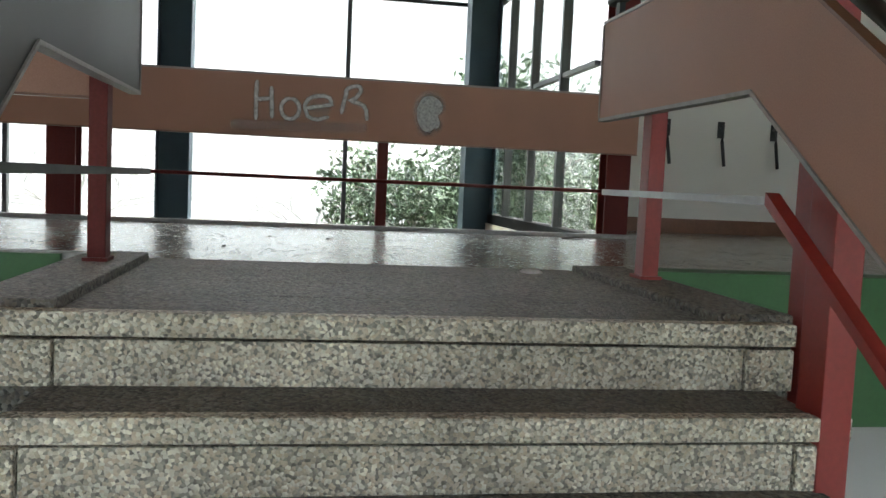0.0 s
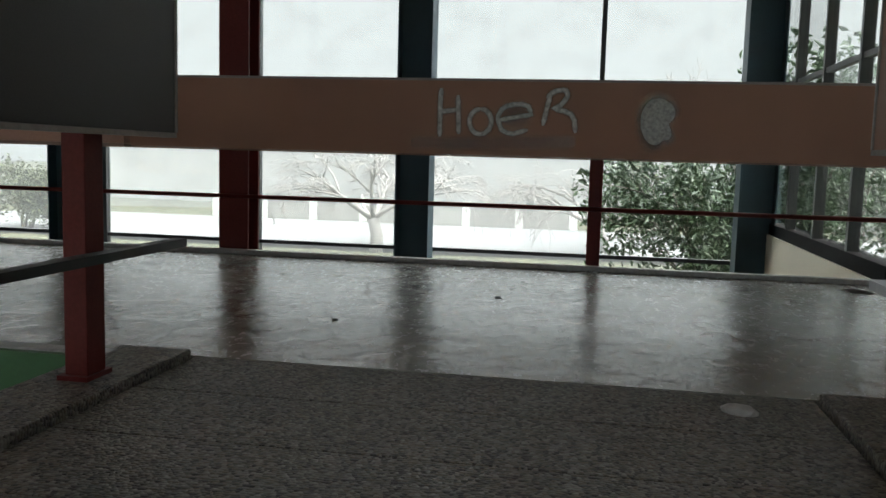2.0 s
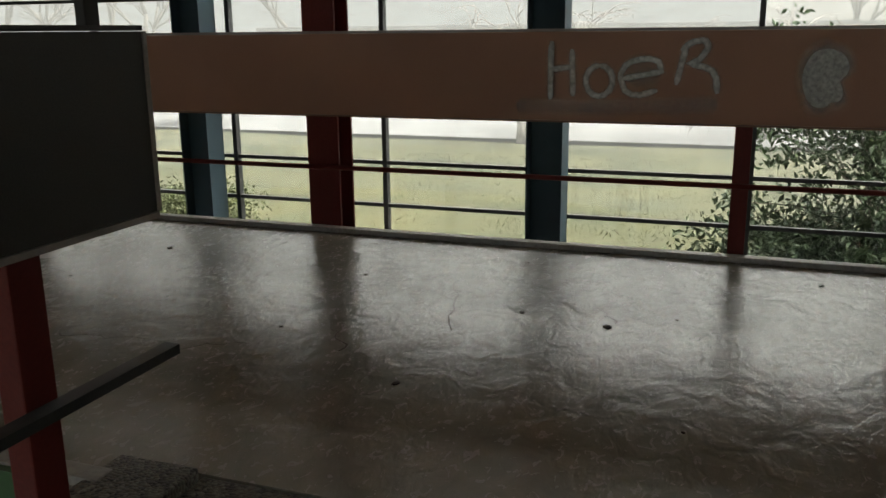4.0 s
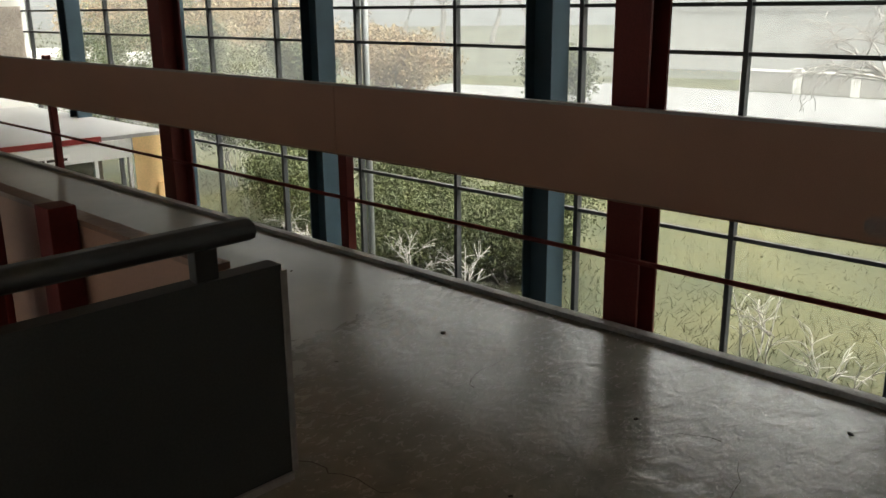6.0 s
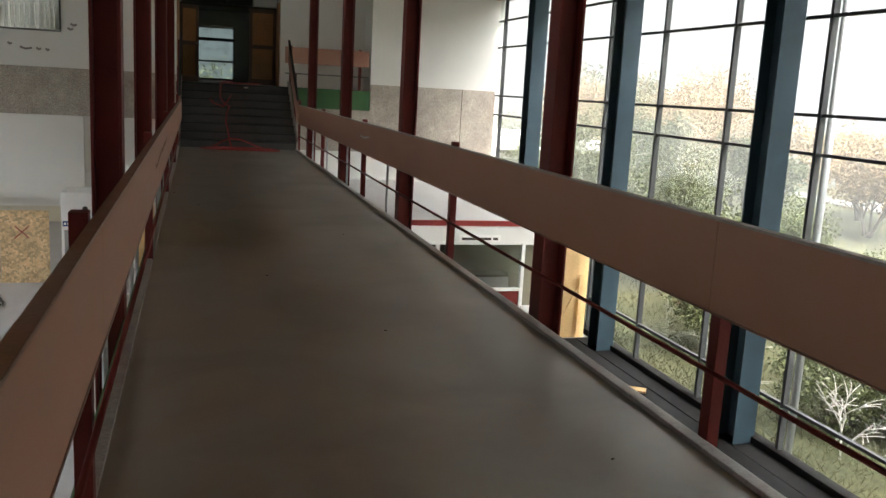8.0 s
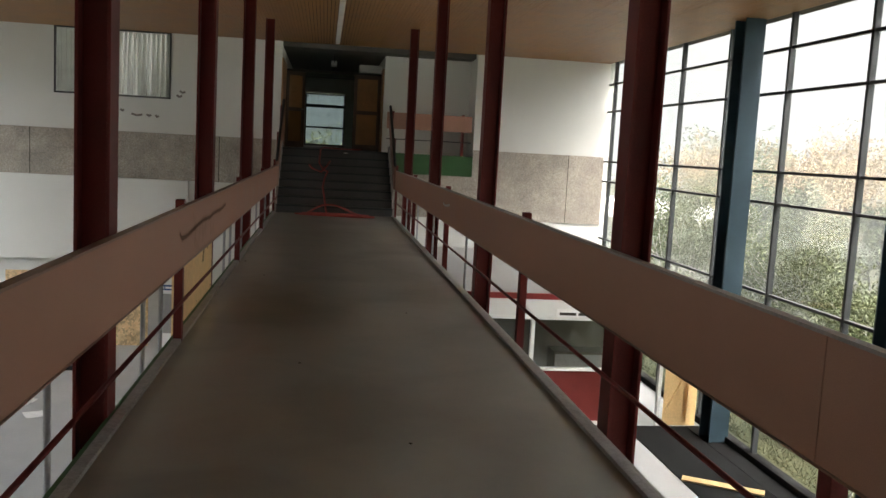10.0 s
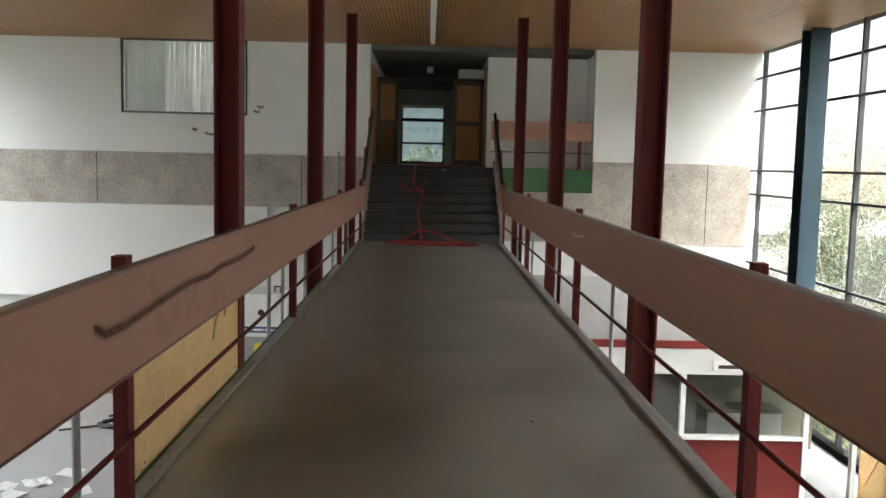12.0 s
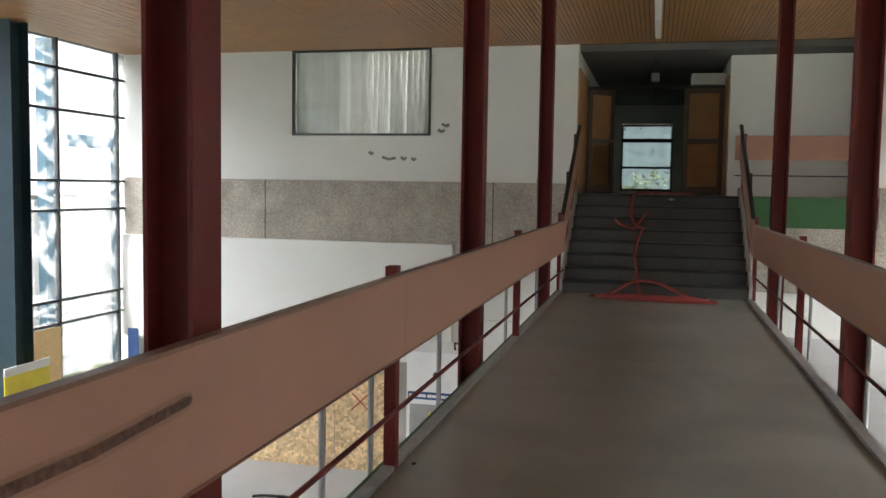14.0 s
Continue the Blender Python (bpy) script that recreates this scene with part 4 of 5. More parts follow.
# ---- red hose on the far stair ----
bm = bmesh.new()
hose = [(-0.05, 23.4, 1.40), (-0.3, 22.2, 1.40), (-0.38, 21.95, 1.36), (-0.40, 21.4, 1.06), (-0.3, 21.2, 0.90), (-0.2, 21.1, 0.88), (-0.27, 20.85, 0.72), (-0.3, 20.5, 0.54), (-0.26, 20.2, 0.37), (-0.22, 19.95, 0.1), (-0.2, 19.7, 0.05)]
tube(bm, hose, 0.02, 6)
def loop(points, lift):
    """A loose round of hose through a few turning points."""
    n_ = len(points)
    out = []
    for i in range(n_):
        p0, p1, p2, p3 = (Vector(points[(i + j) % n_]) for j in (-1, 0, 1, 2))
        for u in (0.0, 0.25, 0.5, 0.75):
            v = 0.5 * (2 * p1 + (p2 - p0) * u + (2 * p0 - 5 * p1 + 4 * p2 - p3) * u * u + (3 * p1 - p0 - 3 * p2 + p3) * u ** 3)
            out.append((v.x, v.y, max(v.z, 0.02) + lift))
    return out


tube(bm, loop([(-0.84, 19.62, 0.02), (-0.62, 19.74, 0.03), (-0.3, 19.97, 0.19), (0.02, 19.97, 0.19), (0.42, 19.72, 0.05), (0.78, 19.46, 0.02), (0.3, 19.38, 0.02), (-0.3, 19.47, 0.02)], 0.0), 0.02, 6)
tube(bm, loop([(-0.70, 19.52, 0.03), (-0.2, 19.60, 0.03), (0.35, 19.55, 0.03), (0.66, 19.40, 0.03), (0.2, 19.32, 0.03), (-0.3, 19.40, 0.03)], 0.02), 0.02, 6)
tube(bm, [(-0.62, 21.3, 1.0), (-0.55, 21.2, 0.93), (-0.35, 21.1, 0.86), (-0.22, 21.3, 1.0), (-0.16, 21.5, 1.1)], 0.02, 6)
tube(bm, [(-0.2, 23.3, 1.385), (0.6, 23.2, 1.385)], 0.02, 6)
tagged(part("fire_hose", bm, M_HOSE, smooth=True), "faded red hose trailing down the dark stair", "hose")
bm = bmesh.new()
bmesh.ops.create_icosphere(bm, subdivisions=1, radius=0.06)
for v in bm.verts:
    v.co.z *= 0.3
p = part("paper_scrap", bm, M_PAPER)
p.matrix_world = pose(0.2, 21.9, 1.30)
tagged(p, "small white scrap on a stair step", "litter")

# ---- coat hooks on the cloakroom wall ----
for k in range(4):
    e = empty("coat_hook", (2.4, -2.76 - 0.49 * k, 0.80), "dark bent coat hook on the white wall", "hook", "coat hooks")
    bm = bmesh.new()
    tube(bm, [(0.0, 0, 0.12), (-0.09, 0.03, 0.10), (-0.12, 0.04, -0.02), (-0.1, 0.0, -0.22)], 0.016, 6)
    part("arm", bm, M_BLACK, e)
    boxes("plate", M_BLACK, e, (-0.01, -0.03, 0.02, 0.0, 0.03, 0.16))
setting("baseboard", M_EDGE_DARK, (2.37, SOUTH, 0.0, 2.399, -2.35, 0.12), label="dark skirting board under the white wall", category="baseboard")


# ---- sprayed writing ----
def spray(name, strokes, face, layers, side, label):
    """Strokes in (y, z) on a board whose face lies at x = face(y); wide faint layers under narrow full ones."""
    y0 = strokes[0][0][0]
    e = empty(name, (face(y0), y0, 0), label, "graffiti")
    for k, (w, material) in enumerate(layers):
        for stroke in strokes:
            bm = bmesh.new()
            pts = []
            for p0, p1 in zip(stroke, stroke[1:]):
                n_ = max(2, int(math.dist(p0, p1) / 0.02))
                pts += [(p0[0] + (p1[0] - p0[0]) * i / n_, p0[1] + (p1[1] - p0[1]) * i / n_) for i in range(n_)]
            pts.append(stroke[-1])
            last = None
            for i, p in enumerate(pts):
                q0, q1 = pts[max(i - 1, 0)], pts[min(i + 1, len(pts) - 1)]
                dy, dz = q1[0] - q0[0], q1[1] - q0[1]
                ln = math.hypot(dy, dz) or 1
                ww = w * (0.55 if i in (0, len(pts) - 1) else 1.0) * (1 + 0.12 * noise.noise(Vector((p[0] * 30, p[1] * 30, k))))
                xx = face(p[0]) - face(y0) + side * (0.003 + k * 0.0018)
                a = bm.verts.new((xx, p[0] - dz / ln * ww - y0, p[1] + dy / ln * ww))
                b = bm.verts.new((xx, p[0] + dz / ln * ww - y0, p[1] - dy / ln * ww))
                if last:
                    bm.faces.new((last[0], last[1], b, a))
                last = (a, b)
            part("stroke", bm, material, e)
    return e


def right_face(y):
    return RI


def arc(cy, cz, ry, rz, a0, a1, n_=14):
    return [(cy + ry * math.cos(radians(a0 + (a1 - a0) * i / n_)), cz + rz * math.sin(radians(a0 + (a1 - a0) * i / n_))) for i in range(n_ + 1)]


WHITE_LAYERS = ((0.025, M_HAZE0), (0.018, M_HAZE1), (0.013, M_HAZE2), (0.008, M_HAZE3))
letters = [[(0.583, 0.95), (0.587, 0.875), (0.586, 0.69)], [(0.491, 0.914), (0.482, 0.705)], [(0.59, 0.823), (0.484, 0.837)],
           arc(0.366, 0.775, 0.060, 0.068, 90, 450),
           [(0.263, 0.785), (0.095, 0.817), (0.109, 0.859), (0.15, 0.872), (0.186, 0.869), (0.225, 0.86), (0.251, 0.843), (0.27, 0.81), (0.272, 0.785), (0.251, 0.733), (0.22, 0.717), (0.186, 0.714), (0.11, 0.737)],
           [(-0.003, 0.92), (0.013, 0.854), (0.032, 0.76)],
           [(0.017, 0.904), (-0.01, 0.93), (-0.032, 0.943), (-0.065, 0.948), (-0.083, 0.945), (-0.092, 0.93), (-0.092, 0.913), (-0.06, 0.868), (-0.019, 0.851), (-0.08, 0.838), (-0.116, 0.821), (-0.133, 0.791), (-0.141, 0.725)]]
spray("sprayed_word", letters, right_face, WHITE_LAYERS, -1, "white sprayed word on the brown walkway board")
spray("sprayed_underline", [[(0.745, 0.655), (0.3, 0.662), (-0.145, 0.68)]], right_face, ((0.040, M_HAZE0), (0.032, M_HAZE0), (0.022, M_HAZE0)), -1, "faint white sprayed underline on the brown board")


def spray_patch(name, cy, cz, ry, rz, dents, face, layers, side, label):
    """A soft sprayed patch of uneven outline, in films that grow thicker towards its middle."""
    e = empty(name, (face(cy), cy, cz), label, "graffiti")
    for k, (size, material) in enumerate(layers):
        bm = bmesh.new()
        rim = []
        for i in range(56):
            a = 2 * math.pi * i / 56
            r = size * (1 + 0.05 * noise.noise(Vector((math.cos(a) * 2, math.sin(a) * 2, k))))
            for at, width, deep in dents:
                r *= 1 - deep * math.exp(-((math.degrees(a) - at + 180) % 360 - 180) ** 2 / (2 * width * width))
            rim.append(bm.verts.new((side * (0.003 + 0.0018 * k), ry * r * math.cos(a), rz * r * math.sin(a))))
        bm.faces.new(rim)
        part("film", bm, material, e)
    return e


spray_patch("smudge_in_word", 0.175, 0.80, 0.075, 0.06, (), right_face, ((1.1, M_HAZE0), (0.95, M_HAZE0), (0.8, M_HAZE0)), -1, "faint white smudge over the sprayed word")
spray_patch("sprayed_blob", -0.565, 0.795, 0.108, 0.150, ((190, 14, 0.42), (100, 25, 0.08), (250, 14, 0.16)), right_face,
            ((1.16, M_HAZE0), (1.08, M_HAZE0), (1.0, M_HAZE1), (0.92, M_HAZE1), (0.85, M_HAZE2), (0.76, M_HAZE2), (0.66, M_HAZE2)), -1, "white sprayed blob on the brown board")
squiggle = [(7.30, 0.84), (7.40, 0.797), (7.6, 0.79), (8.06, 0.815), (8.5, 0.835), (8.85, 0.82), (9.08, 0.838), (9.6, 0.83), (10.03, 0.852)]
spray("black_squiggle", [squiggle], left_face, ((0.028, M_DARK0), (0.014, M_DARK1)), 1, "long black spray line on the brown walkway board")
spray("red_smears", [[(7.9, 0.93), (8.05, 0.80), (8.0, 0.70), (8.2, 0.66), (8.3, 0.78)], [(8.4, 0.86), (8.45, 0.68), (8.6, 0.80), (8.65, 0.66)], [(8.9, 0.78), (8.95, 0.66), (9.1, 0.72), (9.2, 0.64)]], left_face, ((0.035, M_PINK1),), 1, "faint red smears on the brown walkway board")
spray("white_scratch", [[(11.7, 0.835), (12.1, 0.80), (12.3, 0.82)]], right_face, ((0.016, M_HAZE2), (0.008, M_HAZE3)), -1, "short white scratch on the brown walkway board")

# ---- litter on the walkway ----
def litter(name, x, y, r, material, label, z=0.0, flat=0.4, yaw=0):
    bm = bmesh.new()
    bmesh.ops.create_icosphere(bm, subdivisions=2, radius=r)
    for v in bm.verts:
        v.co *= 1 + 0.35 * noise.noise(v.co * (1.3 / r) + Vector((x, y, 0)))
        v.co.x *= 1.6
        v.co.z = max(v.co.z, -r * 0.4) * flat
    p = part(name, bm, material)
    p.matrix_world = pose(x, y, z + r * 0.4 * flat, 0, 0, yaw)
    return tagged(p, label, "litter", name + "s")


litter("stone_chip", -1.35, -0.625, 0.03, M_STONE, "pale flat stone chip on the concrete landing", flat=0.5, yaw=70)
litter("debris_crumb", 0.15, 0.12, 0.014, M_DEBRIS, "dark crumb of debris on the screed", flat=0.3, yaw=20)
for x, y, r in ((-0.54, 0.62, 0.014), (0.21, 0.44, 0.014), (0.64, 2.3, 0.016), (0.5, 1.2, 0.010), (0.3, -0.1, 0.009), (-0.2, 1.2, 0.008), (0.9, 0.6, 0.012), (0.75, 3.6, 0.010), (-0.6, -0.2, 0.007),
                (0.2, 5.6, 0.012), (-0.4, 7.2, 0.010), (0.5, 9.1, 0.012), (-0.9, 11.1, 0.012), (-1.2, 12.2, 0.018), (0.9, -0.6, 0.011), (0.1, 2.4, 0.008)):
    litter("debris_crumb", x, y, r * 0.7, M_DEBRIS, "dark crumb of debris on the screed", yaw=random.uniform(0, 180))
litter("leaf_scrap", 0.9, -1.5, 0.05, M_DEBRIS, "dark leaf scrap on the screed", flat=0.15, yaw=30)
bm = bmesh.new()
for start, d, n_ in (((-0.05, 0.62), (0.10, 0.035), 5), ((-0.5, 1.4), (0.05, -0.05), 4), ((0.55, 0.9), (-0.02, 0.06), 3), ((-0.35, 0.9), (0.05, 0.03), 4), ((0.3, 1.8), (0.06, 0.02), 4), ((-0.5, 1.9), (0.01, -0.1), 5), ((0.2, 0.1), (0.05, 0.04), 3), ((0.7, 0.2), (0.05, 0.03), 4), ((-0.4, 2.4), (0.03, -0.08), 5)):
    p = Vector((*start, 0.0002))
    pts = [p.copy()]
    for i in range(n_ * 2):
        p += Vector((d[0] / 2 + random.uniform(-.028, .028), d[1] / 2 + random.uniform(-.028, .028), 0))
        pts.append(p.copy())
    tube(bm, pts, 0.0032, 4, 0.2, taper=0.0008)
tagged(part("floor_cracks", bm, M_DEBRIS), "fine dark cracks in the screed", "crack", kind="stuff")


# ---- outdoors ----
def leaf_cloud(name, centres, count, size, material, parent, seed, flat=1.0):
    """Many small folded leaves scattered in clumps."""
    rng = np.random.default_rng(seed)
    vs, fs = [], []
    for i in range(count):
        c, r = centres[rng.integers(len(centres))]
        d = rng.normal(size=3)
        d /= np.linalg.norm(d)
        p = np.array(c) + d * r * rng.uniform(0.25, 1.0) ** 0.6 * np.array((1, 1, flat))
        a, b = rng.normal(size=3), rng.normal(size=3)
        a /= np.linalg.norm(a)
        b = np.cross(a, b)
        b /= np.linalg.norm(b)
        s = size * rng.uniform(0.6, 1.3)
        k = len(vs)
        n_ = np.cross(a, b) * s * 0.25
        vs += [p - a * s, p - b * s * 0.45 + n_, p + a * s, p + b * s * 0.45 + n_]
        fs += [(k, k + 1, k + 2), (k, k + 2, k + 3)]
    me = bpy.data.meshes.new(name)
    me.from_pydata([tuple(v) for v in vs], [], fs)
    me.materials.append(material)
    ob = new(name, me)
    ob.parent = parent
    return ob


def limbs(root, length, radius, depth, rng, spread, droop, out, tips):
    """Grow limbs as tapered polylines, with tips for the leaves."""
    pts, d = [root[0].copy()], root[1].copy()
    n_ = 4
    for i in range(n_):
        d = (d + Vector((rng.uniform(-.22, .22), rng.uniform(-.22, .22), rng.uniform(-.1, .15) - droop * (4 - depth) * 0.12))).normalized()
        pts.append(pts[-1] + d * length / n_)
    out.append((pts, radius, radius * 0.55))
    tips.append(pts[-1])
    if depth > 0:
        for k in range(rng.choice((3, 3, 4))):
            i = rng.randint(2, n_)
            nd = (d + Vector((rng.uniform(-1, 1), rng.uniform(-1, 1), rng.uniform(-.2, .7))) * spread).normalized()
            limbs((pts[i], nd), length * rng.uniform(0.6, 0.8), radius * 0.55, depth - 1, rng, spread, droop, out, tips)


def tree(name, base, height, label, seed, leaves=0, leaf_size=0.1, leaf_mat=None, depth=3, spread=0.7, droop=0.0, bark=M_BARK, clump=0.6, stems=1, radius=0.14, thin=0.008):
    rng = random.Random(seed)
    e = empty(name, base, label, "tree" if "tree" in name else "shrub", "")
    out, tips = [], []
    for s in range(stems):
        lean = Vector((rng.uniform(-.5, .5), rng.uniform(-.5, .5), 1)) if stems > 1 else Vector((0.05, 0.05, 1))
        limbs((Vector((rng.uniform(-.3, .3) * (stems > 1), rng.uniform(-.3, .3) * (stems > 1), -0.15)), lean.normalized()), height * 0.42, radius, depth, rng, spread, droop, out, tips)
    bm = bmesh.new()
    for i, (pts, r0, r1) in enumerate(out):
        tube(bm, pts, max(r0, thin), 6 if r0 > 0.04 else 3, taper=max(r1, thin * 0.7))
    part("trunk", bm, bark, e, smooth=True)
    if leaves:
        leaf_cloud("crown", [(tuple(t), clump * rng.uniform(0.6, 1.2)) for t in tips], leaves, leaf_size, leaf_mat, e, seed)
    return e


GZ = GROUND - 0.12
tree("evergreen_shrub", (10.0, -1.9, GZ), 5.2, "dense dark green holly-like bush outside the window wall", 3, 15000, 0.065, M_LEAFDARK, 3, 0.5, 0.25, clump=0.5, stems=4, radius=0.06)
tree("evergreen_shrub", (9.3, -1.2, GZ), 2.3, "dense dark green holly-like bush outside the window wall", 5, 12000, 0.06, M_LEAFDARK, 2, 0.7, 0.1, clump=0.55, stems=7, radius=0.03)
tree("evergreen_shrub", (11.2, -4.2, GZ), 5.6, "tall dark green bush beyond the glazed return", 4, 11000, 0.085, M_LEAFDARK, 3, 0.6, 0, clump=0.6, stems=4, radius=0.06)
for k, (x, y, h) in enumerate(((9.7, 9.4, 1.4), (9.3, 11.2, 1.7), (10.4, 13.2, 2.0), (9.5, 15.6, 2.2), (11.5, 10.4, 1.6), (10.8, 17.8, 3.0), (11.4, 21.0, 4.0), (10.5, 24.8, 5.0), (12.2, 29.5, 6.0), (14.5, 16.5, 1.8), (15.5, 21.5, 2.6))):
    tree("hedge_shrub", (x, y, GZ), h, "straggly yellow-green shrub with pale dead twigs outside", 20 + k, 13000, 0.045, M_LEAF, 2, 0.8, 0.15, bark=M_TWIG, clump=0.55, stems=6, radius=0.022)
for k, (x, y, h, m_, n_) in enumerate(((22.5, 36.5, 7.0, M_AUTUMN, 10000), (26, 42, 7.5, M_AUTUMN, 10000), (25, 29.0, 4.2, M_AUTUMN, 8000), (20, 31, 4.0, M_LEAF, 12000), (18, 35, 4.6, M_LEAF, 12000), (28.5, 33.5, 4.6, M_AUTUMN, 8000), (18.5, 41, 6.5, M_AUTUMN, 9000), (23, 47, 7.5, M_LEAF, 9000), (33, 26, 3.4, M_LEAF, 8000))):
    tree("autumn_tree", (x, y, GROUND - 0.1), h, "orange and green autumn tree at the edge of the meadow" if m_ is M_AUTUMN else "yellow-green leafy tree at the edge of the meadow", 40 + k, int(n_ * 0.9), 0.10, m_, 3, 1.05, 0.25, clump=0.65, stems=5, radius=0.07, thin=0.014)


def weeping_tree(base, trunk, reach, seed, label):
    """A short thick trunk under wide arching limbs that hang at their ends."""
    rng = random.Random(seed)
    e = empty("weeping_tree", base, label, "tree")
    bm = bmesh.new()
    top = Vector((0.1, 0.15, trunk))
    tube(bm, [(0, 0, -0.2), (0.02, -0.04, trunk * 0.5), tuple(top)], 0.30, 8, taper=0.24)
    out, tips = [], []
    for k in range(9):
        a = k * 2.4 + rng.uniform(-0.3, 0.3)
        d = Vector((math.cos(a), math.sin(a), rng.uniform(0.35, 0.95))).normalized()
        limbs((top, d), reach * rng.uniform(0.42, 0.58), 0.11, 4, rng, 0.75, 0.55, out, tips)
    for pts, r0, r1 in out:
        tube(bm, pts, max(r0, 0.011), 5 if r0 > 0.04 else 3, taper=max(r1, 0.008))
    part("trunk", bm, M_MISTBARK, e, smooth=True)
    return e


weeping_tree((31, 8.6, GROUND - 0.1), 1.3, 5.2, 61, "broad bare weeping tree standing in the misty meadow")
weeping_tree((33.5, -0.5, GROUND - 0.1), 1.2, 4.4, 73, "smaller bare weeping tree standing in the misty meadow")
for k, (x, y, h) in enumerate(((62, 52, 15), (74, 66, 18), (58, 34, 11), (64, 70, 15), (58, 58, 12), (70, -6, 12))):
    tree("bare_tree", (x, y, GROUND), h, "bare leafless tree in the mist", 62 + k, 0, depth=5, spread=0.85, droop=0.2, radius=0.36, thin=0.035)
tree("hedge_shrub", (-2.5, 44.0, GZ), 6.5, "leafy tree behind the corridor window", 84, 5000, 0.12, M_PALELEAF, 3, 0.75, 0, bark=M_TWIG, clump=0.9, stems=4, radius=0.05)
# dead pale twigs by the window wall
for k, (x, y) in enumerate(((8.6, 3.4), (8.9, 4.5), (8.0, 8.9), (7.7, 12.6), (8.4, 13.8), (8.1, 10.6))):
    tree("dead_branch_shrub", (x, y, GZ), 1.5, "bare grey dead branches leaning outside the window", 90 + k, 0, depth=2, spread=1.0, droop=0.3, bark=M_TWIG, stems=3, radius=0.022)
bm = bmesh.new()
bmesh.ops.create_grid(bm, x_segments=8, y_segments=80, size=1)
for v in bm.verts:
    v.co = Vector((37.5 + v.co.x * 6.5, v.co.y * 160, GROUND + 0.02 + 0.03 * noise.noise(v.co * 9)))
tagged(part("road", bm, M_ROAD, smooth=True), "pale wet road beyond the meadow", "road", kind="structure")
hb = empty("low_house", (57, 2, GROUND), "long pale low building in the mist", "building")
boxes("wall", M_PLASTER, hb, (0, -30, 0, 12, 34, 4.2))
boxes("roof", M_CONC, hb, (-0.4, -30.4, 4.2, 12.4, 34.4, 4.6))
hb = empty("tall_house", (76, -6, GROUND), "pale taller block in the mist", "building")
boxes("wall", M_PLASTER, hb, (0, -9, 0, 12, 6, 9.0))
boxes("roof", M_CONC, hb, (-0.3, -9.3, 9.0, 12.3, 6.3, 9.4))
wg = empty("garden_wall", (45, 10, GROUND), "low white garden wall with grey panels across the road", "fence")
boxes("wall", M_CONC, wg, (0.05, -9, -0.3, 0.2, 12, 1.05))
for k in range(8):
    boxes("pier", M_PLASTER, wg, (-0.06, -9 + 3 * k - 0.22, -0.3, 0.26, -9 + 3 * k + 0.22, 1.3), bevel=0.02)
boxes("coping", M_PLASTER, wg, (-0.02, -9, 1.051, 0.24, 12, 1.15))
# neighbouring wing of the building, seen through the far panes
nw = empty("neighbour_wing", (9.5, 30.0, GROUND - 0.2), "flat-roofed concrete wing of the building outside", "building")
boxes("wall", M_CONC, nw, (0.0, 6.0, 0, 9, 16, 2.6))
boxes("roof", M_PLASTER, nw, (-0.3, 5.7, 2.6, 9.3, 16.3, 3.0))
for k in range(3):
    boxes("window", M_ROAD, nw, (1 + 2.7 * k, 5.96, 0.9, 2.9 + 2.7 * k, 6.02, 2.2))

# wing across the yard, seen through the western panes
ww = empty("yard_wing", (-14.0, 26.0, GROUND - 0.2), "grey concrete wing with steel posts across the yard", "building")
boxes("wall", M_CONC, ww, (-0.6, -12, 0, -0.3, 14, 4.55))
boxes("coping", M_PLASTER, ww, (-0.65, -12, 4.552, -0.25, 14, 4.66), bevel=0.01)
boxes("beam", M_TEAL, ww, (-0.2, 0.7, 5.75, 0.1, 2.7, 6.05), bevel=0.01)
boxes("post", M_TEAL, ww, (-0.15, -0.45, 0, 0.1, -0.12, 8.2), bevel=0.01)
boxes("post", M_TEAL, ww, (-0.15, 2.38, 0, 0.1, 2.62, 5.748), bevel=0.01)

# rough grass blades in the near meadow
rng = np.random.default_rng(7)
vs, fs_ = [], []
for i in range(36000):
    x, y = EAST + 0.6 + 20 * rng.random() ** 1.7, rng.uniform(-6, 24)
    h_, a = rng.uniform(0.0, 0.12) * (0.6 + 0.8 * abs(noise.noise(Vector((x * 0.5, y * 0.5, 0))))), rng.uniform(0, 6.28)
    lx, ly, k = rng.normal() * 0.16, rng.normal() * 0.16, len(vs)
    w_ = 0.009
    z0 = GROUND - 0.2
    vs += [(x - w_ * math.cos(a), y - w_ * math.sin(a), z0), (x + w_ * math.cos(a), y + w_ * math.sin(a), z0), (x + lx, y + ly, z0 + 0.1 + h_)]
    fs_.append((k, k + 1, k + 2))
me = bpy.data.meshes.new("grass_blades")
me.from_pydata(vs, [], fs_)
me.materials.append(M_GRASS)
tagged(new("grass_blades", me), "long yellow-green grass blades in the meadow", "grass", kind="stuff")

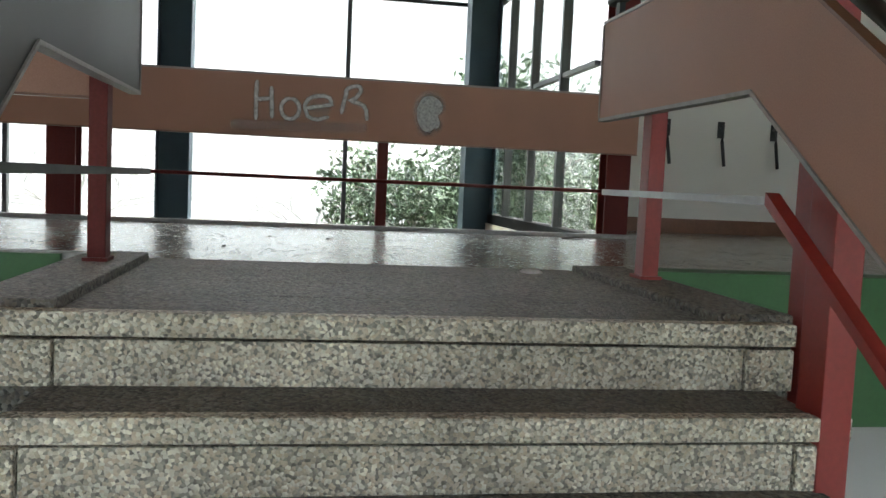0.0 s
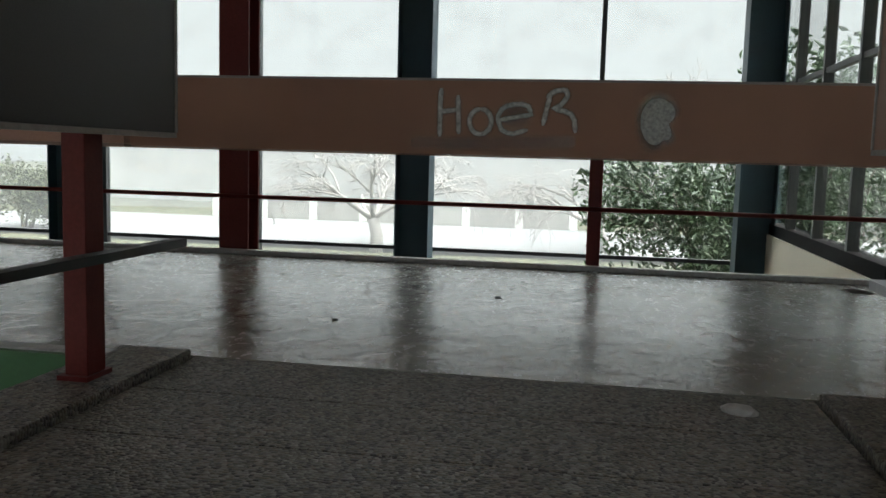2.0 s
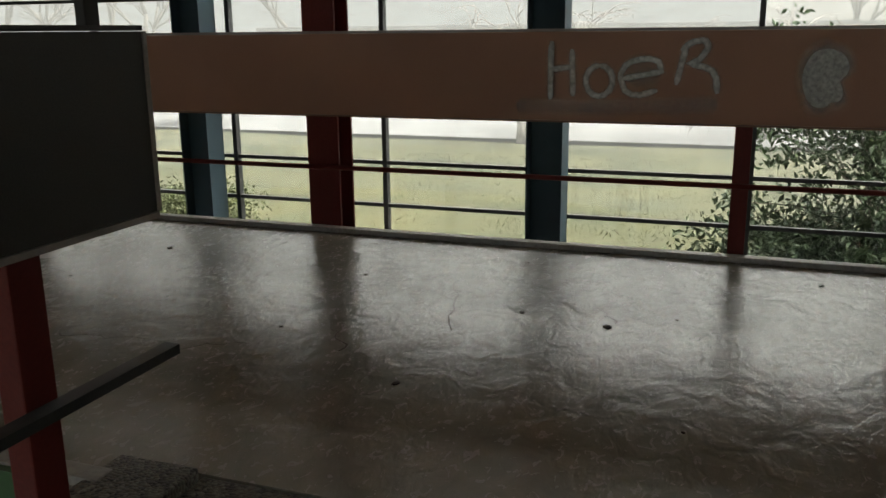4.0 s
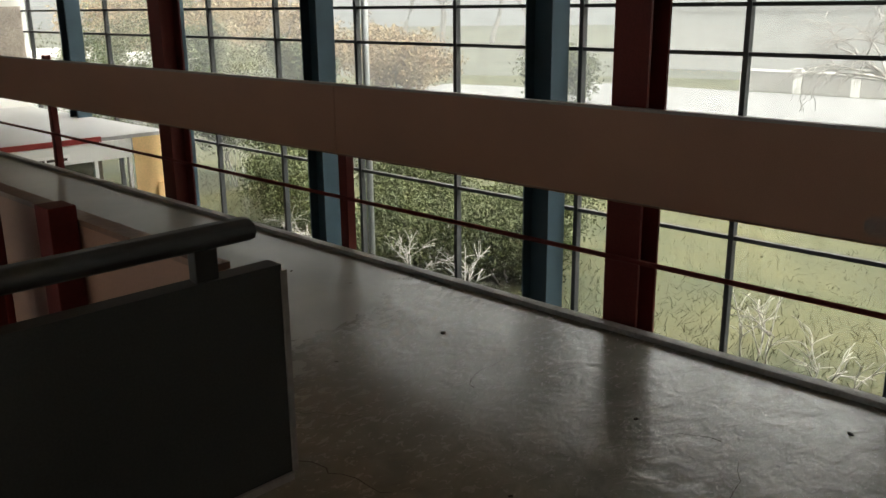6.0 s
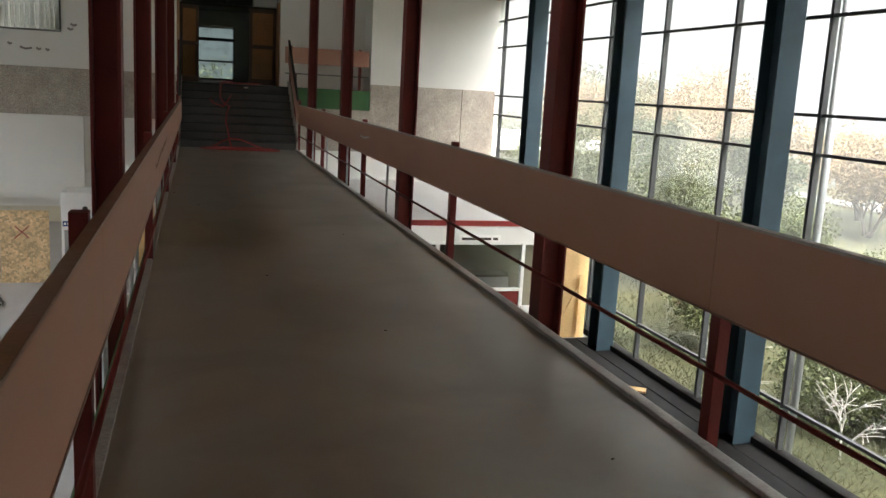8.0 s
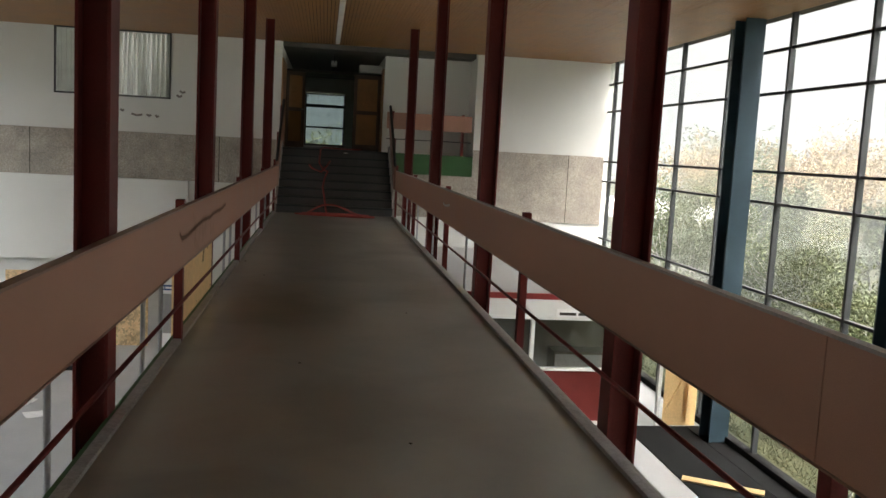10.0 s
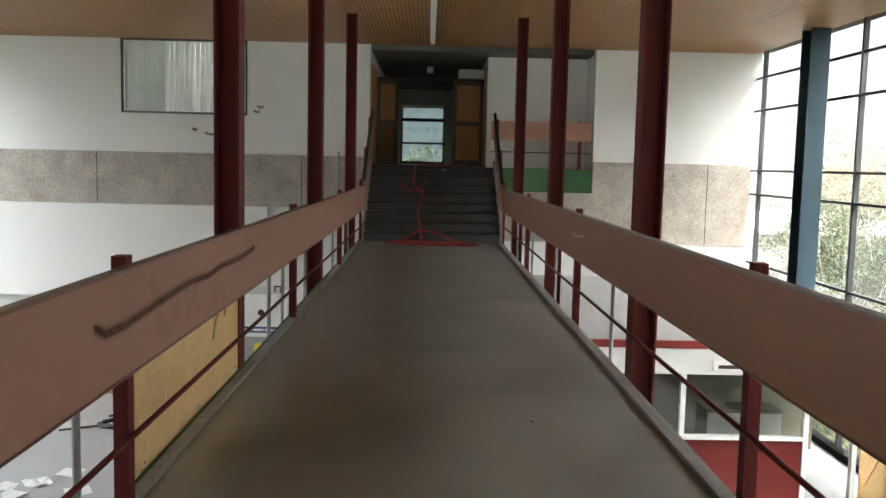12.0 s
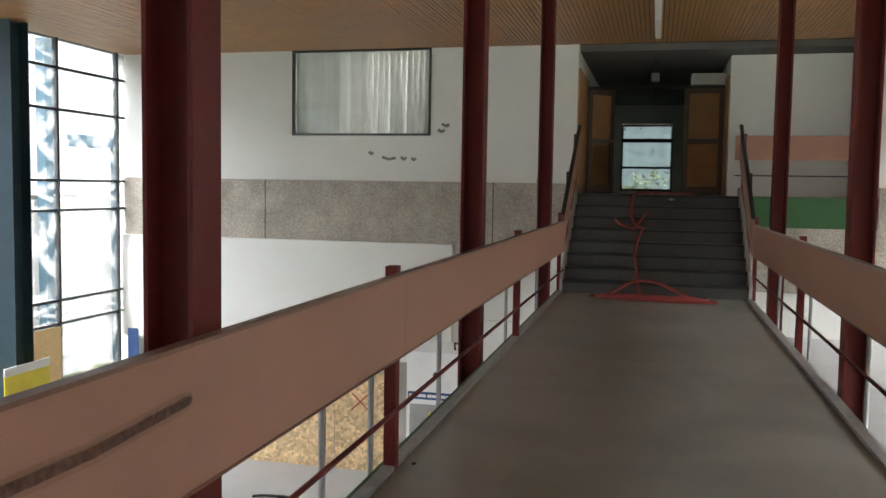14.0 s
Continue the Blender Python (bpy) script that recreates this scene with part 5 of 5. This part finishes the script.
# self-lit ring standing in for the misty distance all round
m = bpy.data.materials.new("mist")
m.use_nodes = True
mn, ml = m.node_tree.nodes, m.node_tree.links
mn.remove(mn["Principled BSDF"])
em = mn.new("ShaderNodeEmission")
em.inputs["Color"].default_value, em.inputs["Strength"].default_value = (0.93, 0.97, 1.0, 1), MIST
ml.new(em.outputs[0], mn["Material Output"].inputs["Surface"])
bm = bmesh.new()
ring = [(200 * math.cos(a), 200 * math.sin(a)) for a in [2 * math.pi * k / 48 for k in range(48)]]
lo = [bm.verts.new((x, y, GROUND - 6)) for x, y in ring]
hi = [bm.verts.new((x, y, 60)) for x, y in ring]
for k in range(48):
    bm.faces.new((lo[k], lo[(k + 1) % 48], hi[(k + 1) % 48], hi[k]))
tagged(part("backdrop", bm, m, smooth=True), "pale self-lit ring as mist at the horizon", "sky", kind="structure")

# a nearer, see-through glowing sheet in place of thin mist past 52 m
m = bpy.data.materials.new("glowing_mist_sheet")
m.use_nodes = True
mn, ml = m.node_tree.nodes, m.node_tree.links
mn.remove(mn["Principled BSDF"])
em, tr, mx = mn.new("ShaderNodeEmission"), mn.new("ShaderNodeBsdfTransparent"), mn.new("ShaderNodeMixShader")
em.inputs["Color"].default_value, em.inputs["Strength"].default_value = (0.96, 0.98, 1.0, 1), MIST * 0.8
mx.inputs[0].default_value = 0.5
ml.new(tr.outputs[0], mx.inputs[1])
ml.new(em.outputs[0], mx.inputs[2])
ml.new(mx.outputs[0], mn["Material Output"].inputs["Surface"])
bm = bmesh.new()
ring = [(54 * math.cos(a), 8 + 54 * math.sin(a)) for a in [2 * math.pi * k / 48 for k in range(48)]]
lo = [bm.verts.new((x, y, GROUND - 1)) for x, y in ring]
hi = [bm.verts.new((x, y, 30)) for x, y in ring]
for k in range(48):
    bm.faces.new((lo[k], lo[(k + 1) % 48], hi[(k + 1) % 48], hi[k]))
tagged(part("backdrop_mist", bm, m, smooth=True), "see-through glowing sheet as thin mist over the far meadow", "sky", kind="structure")

# fainter glowing sheets in place of mist over the meadow outside the window wall
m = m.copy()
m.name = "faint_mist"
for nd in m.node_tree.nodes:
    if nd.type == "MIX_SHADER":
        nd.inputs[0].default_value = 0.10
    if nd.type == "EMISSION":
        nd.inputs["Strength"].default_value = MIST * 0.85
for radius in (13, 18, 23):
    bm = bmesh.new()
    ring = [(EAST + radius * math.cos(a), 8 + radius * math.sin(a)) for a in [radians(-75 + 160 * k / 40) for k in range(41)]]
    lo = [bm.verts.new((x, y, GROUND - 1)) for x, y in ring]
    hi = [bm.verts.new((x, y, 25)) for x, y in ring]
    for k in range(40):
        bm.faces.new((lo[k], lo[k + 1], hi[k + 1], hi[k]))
    tagged(part("backdrop_mist", bm, m, smooth=True), "see-through glowing sheet as thin mist over the meadow", "sky", kind="structure")
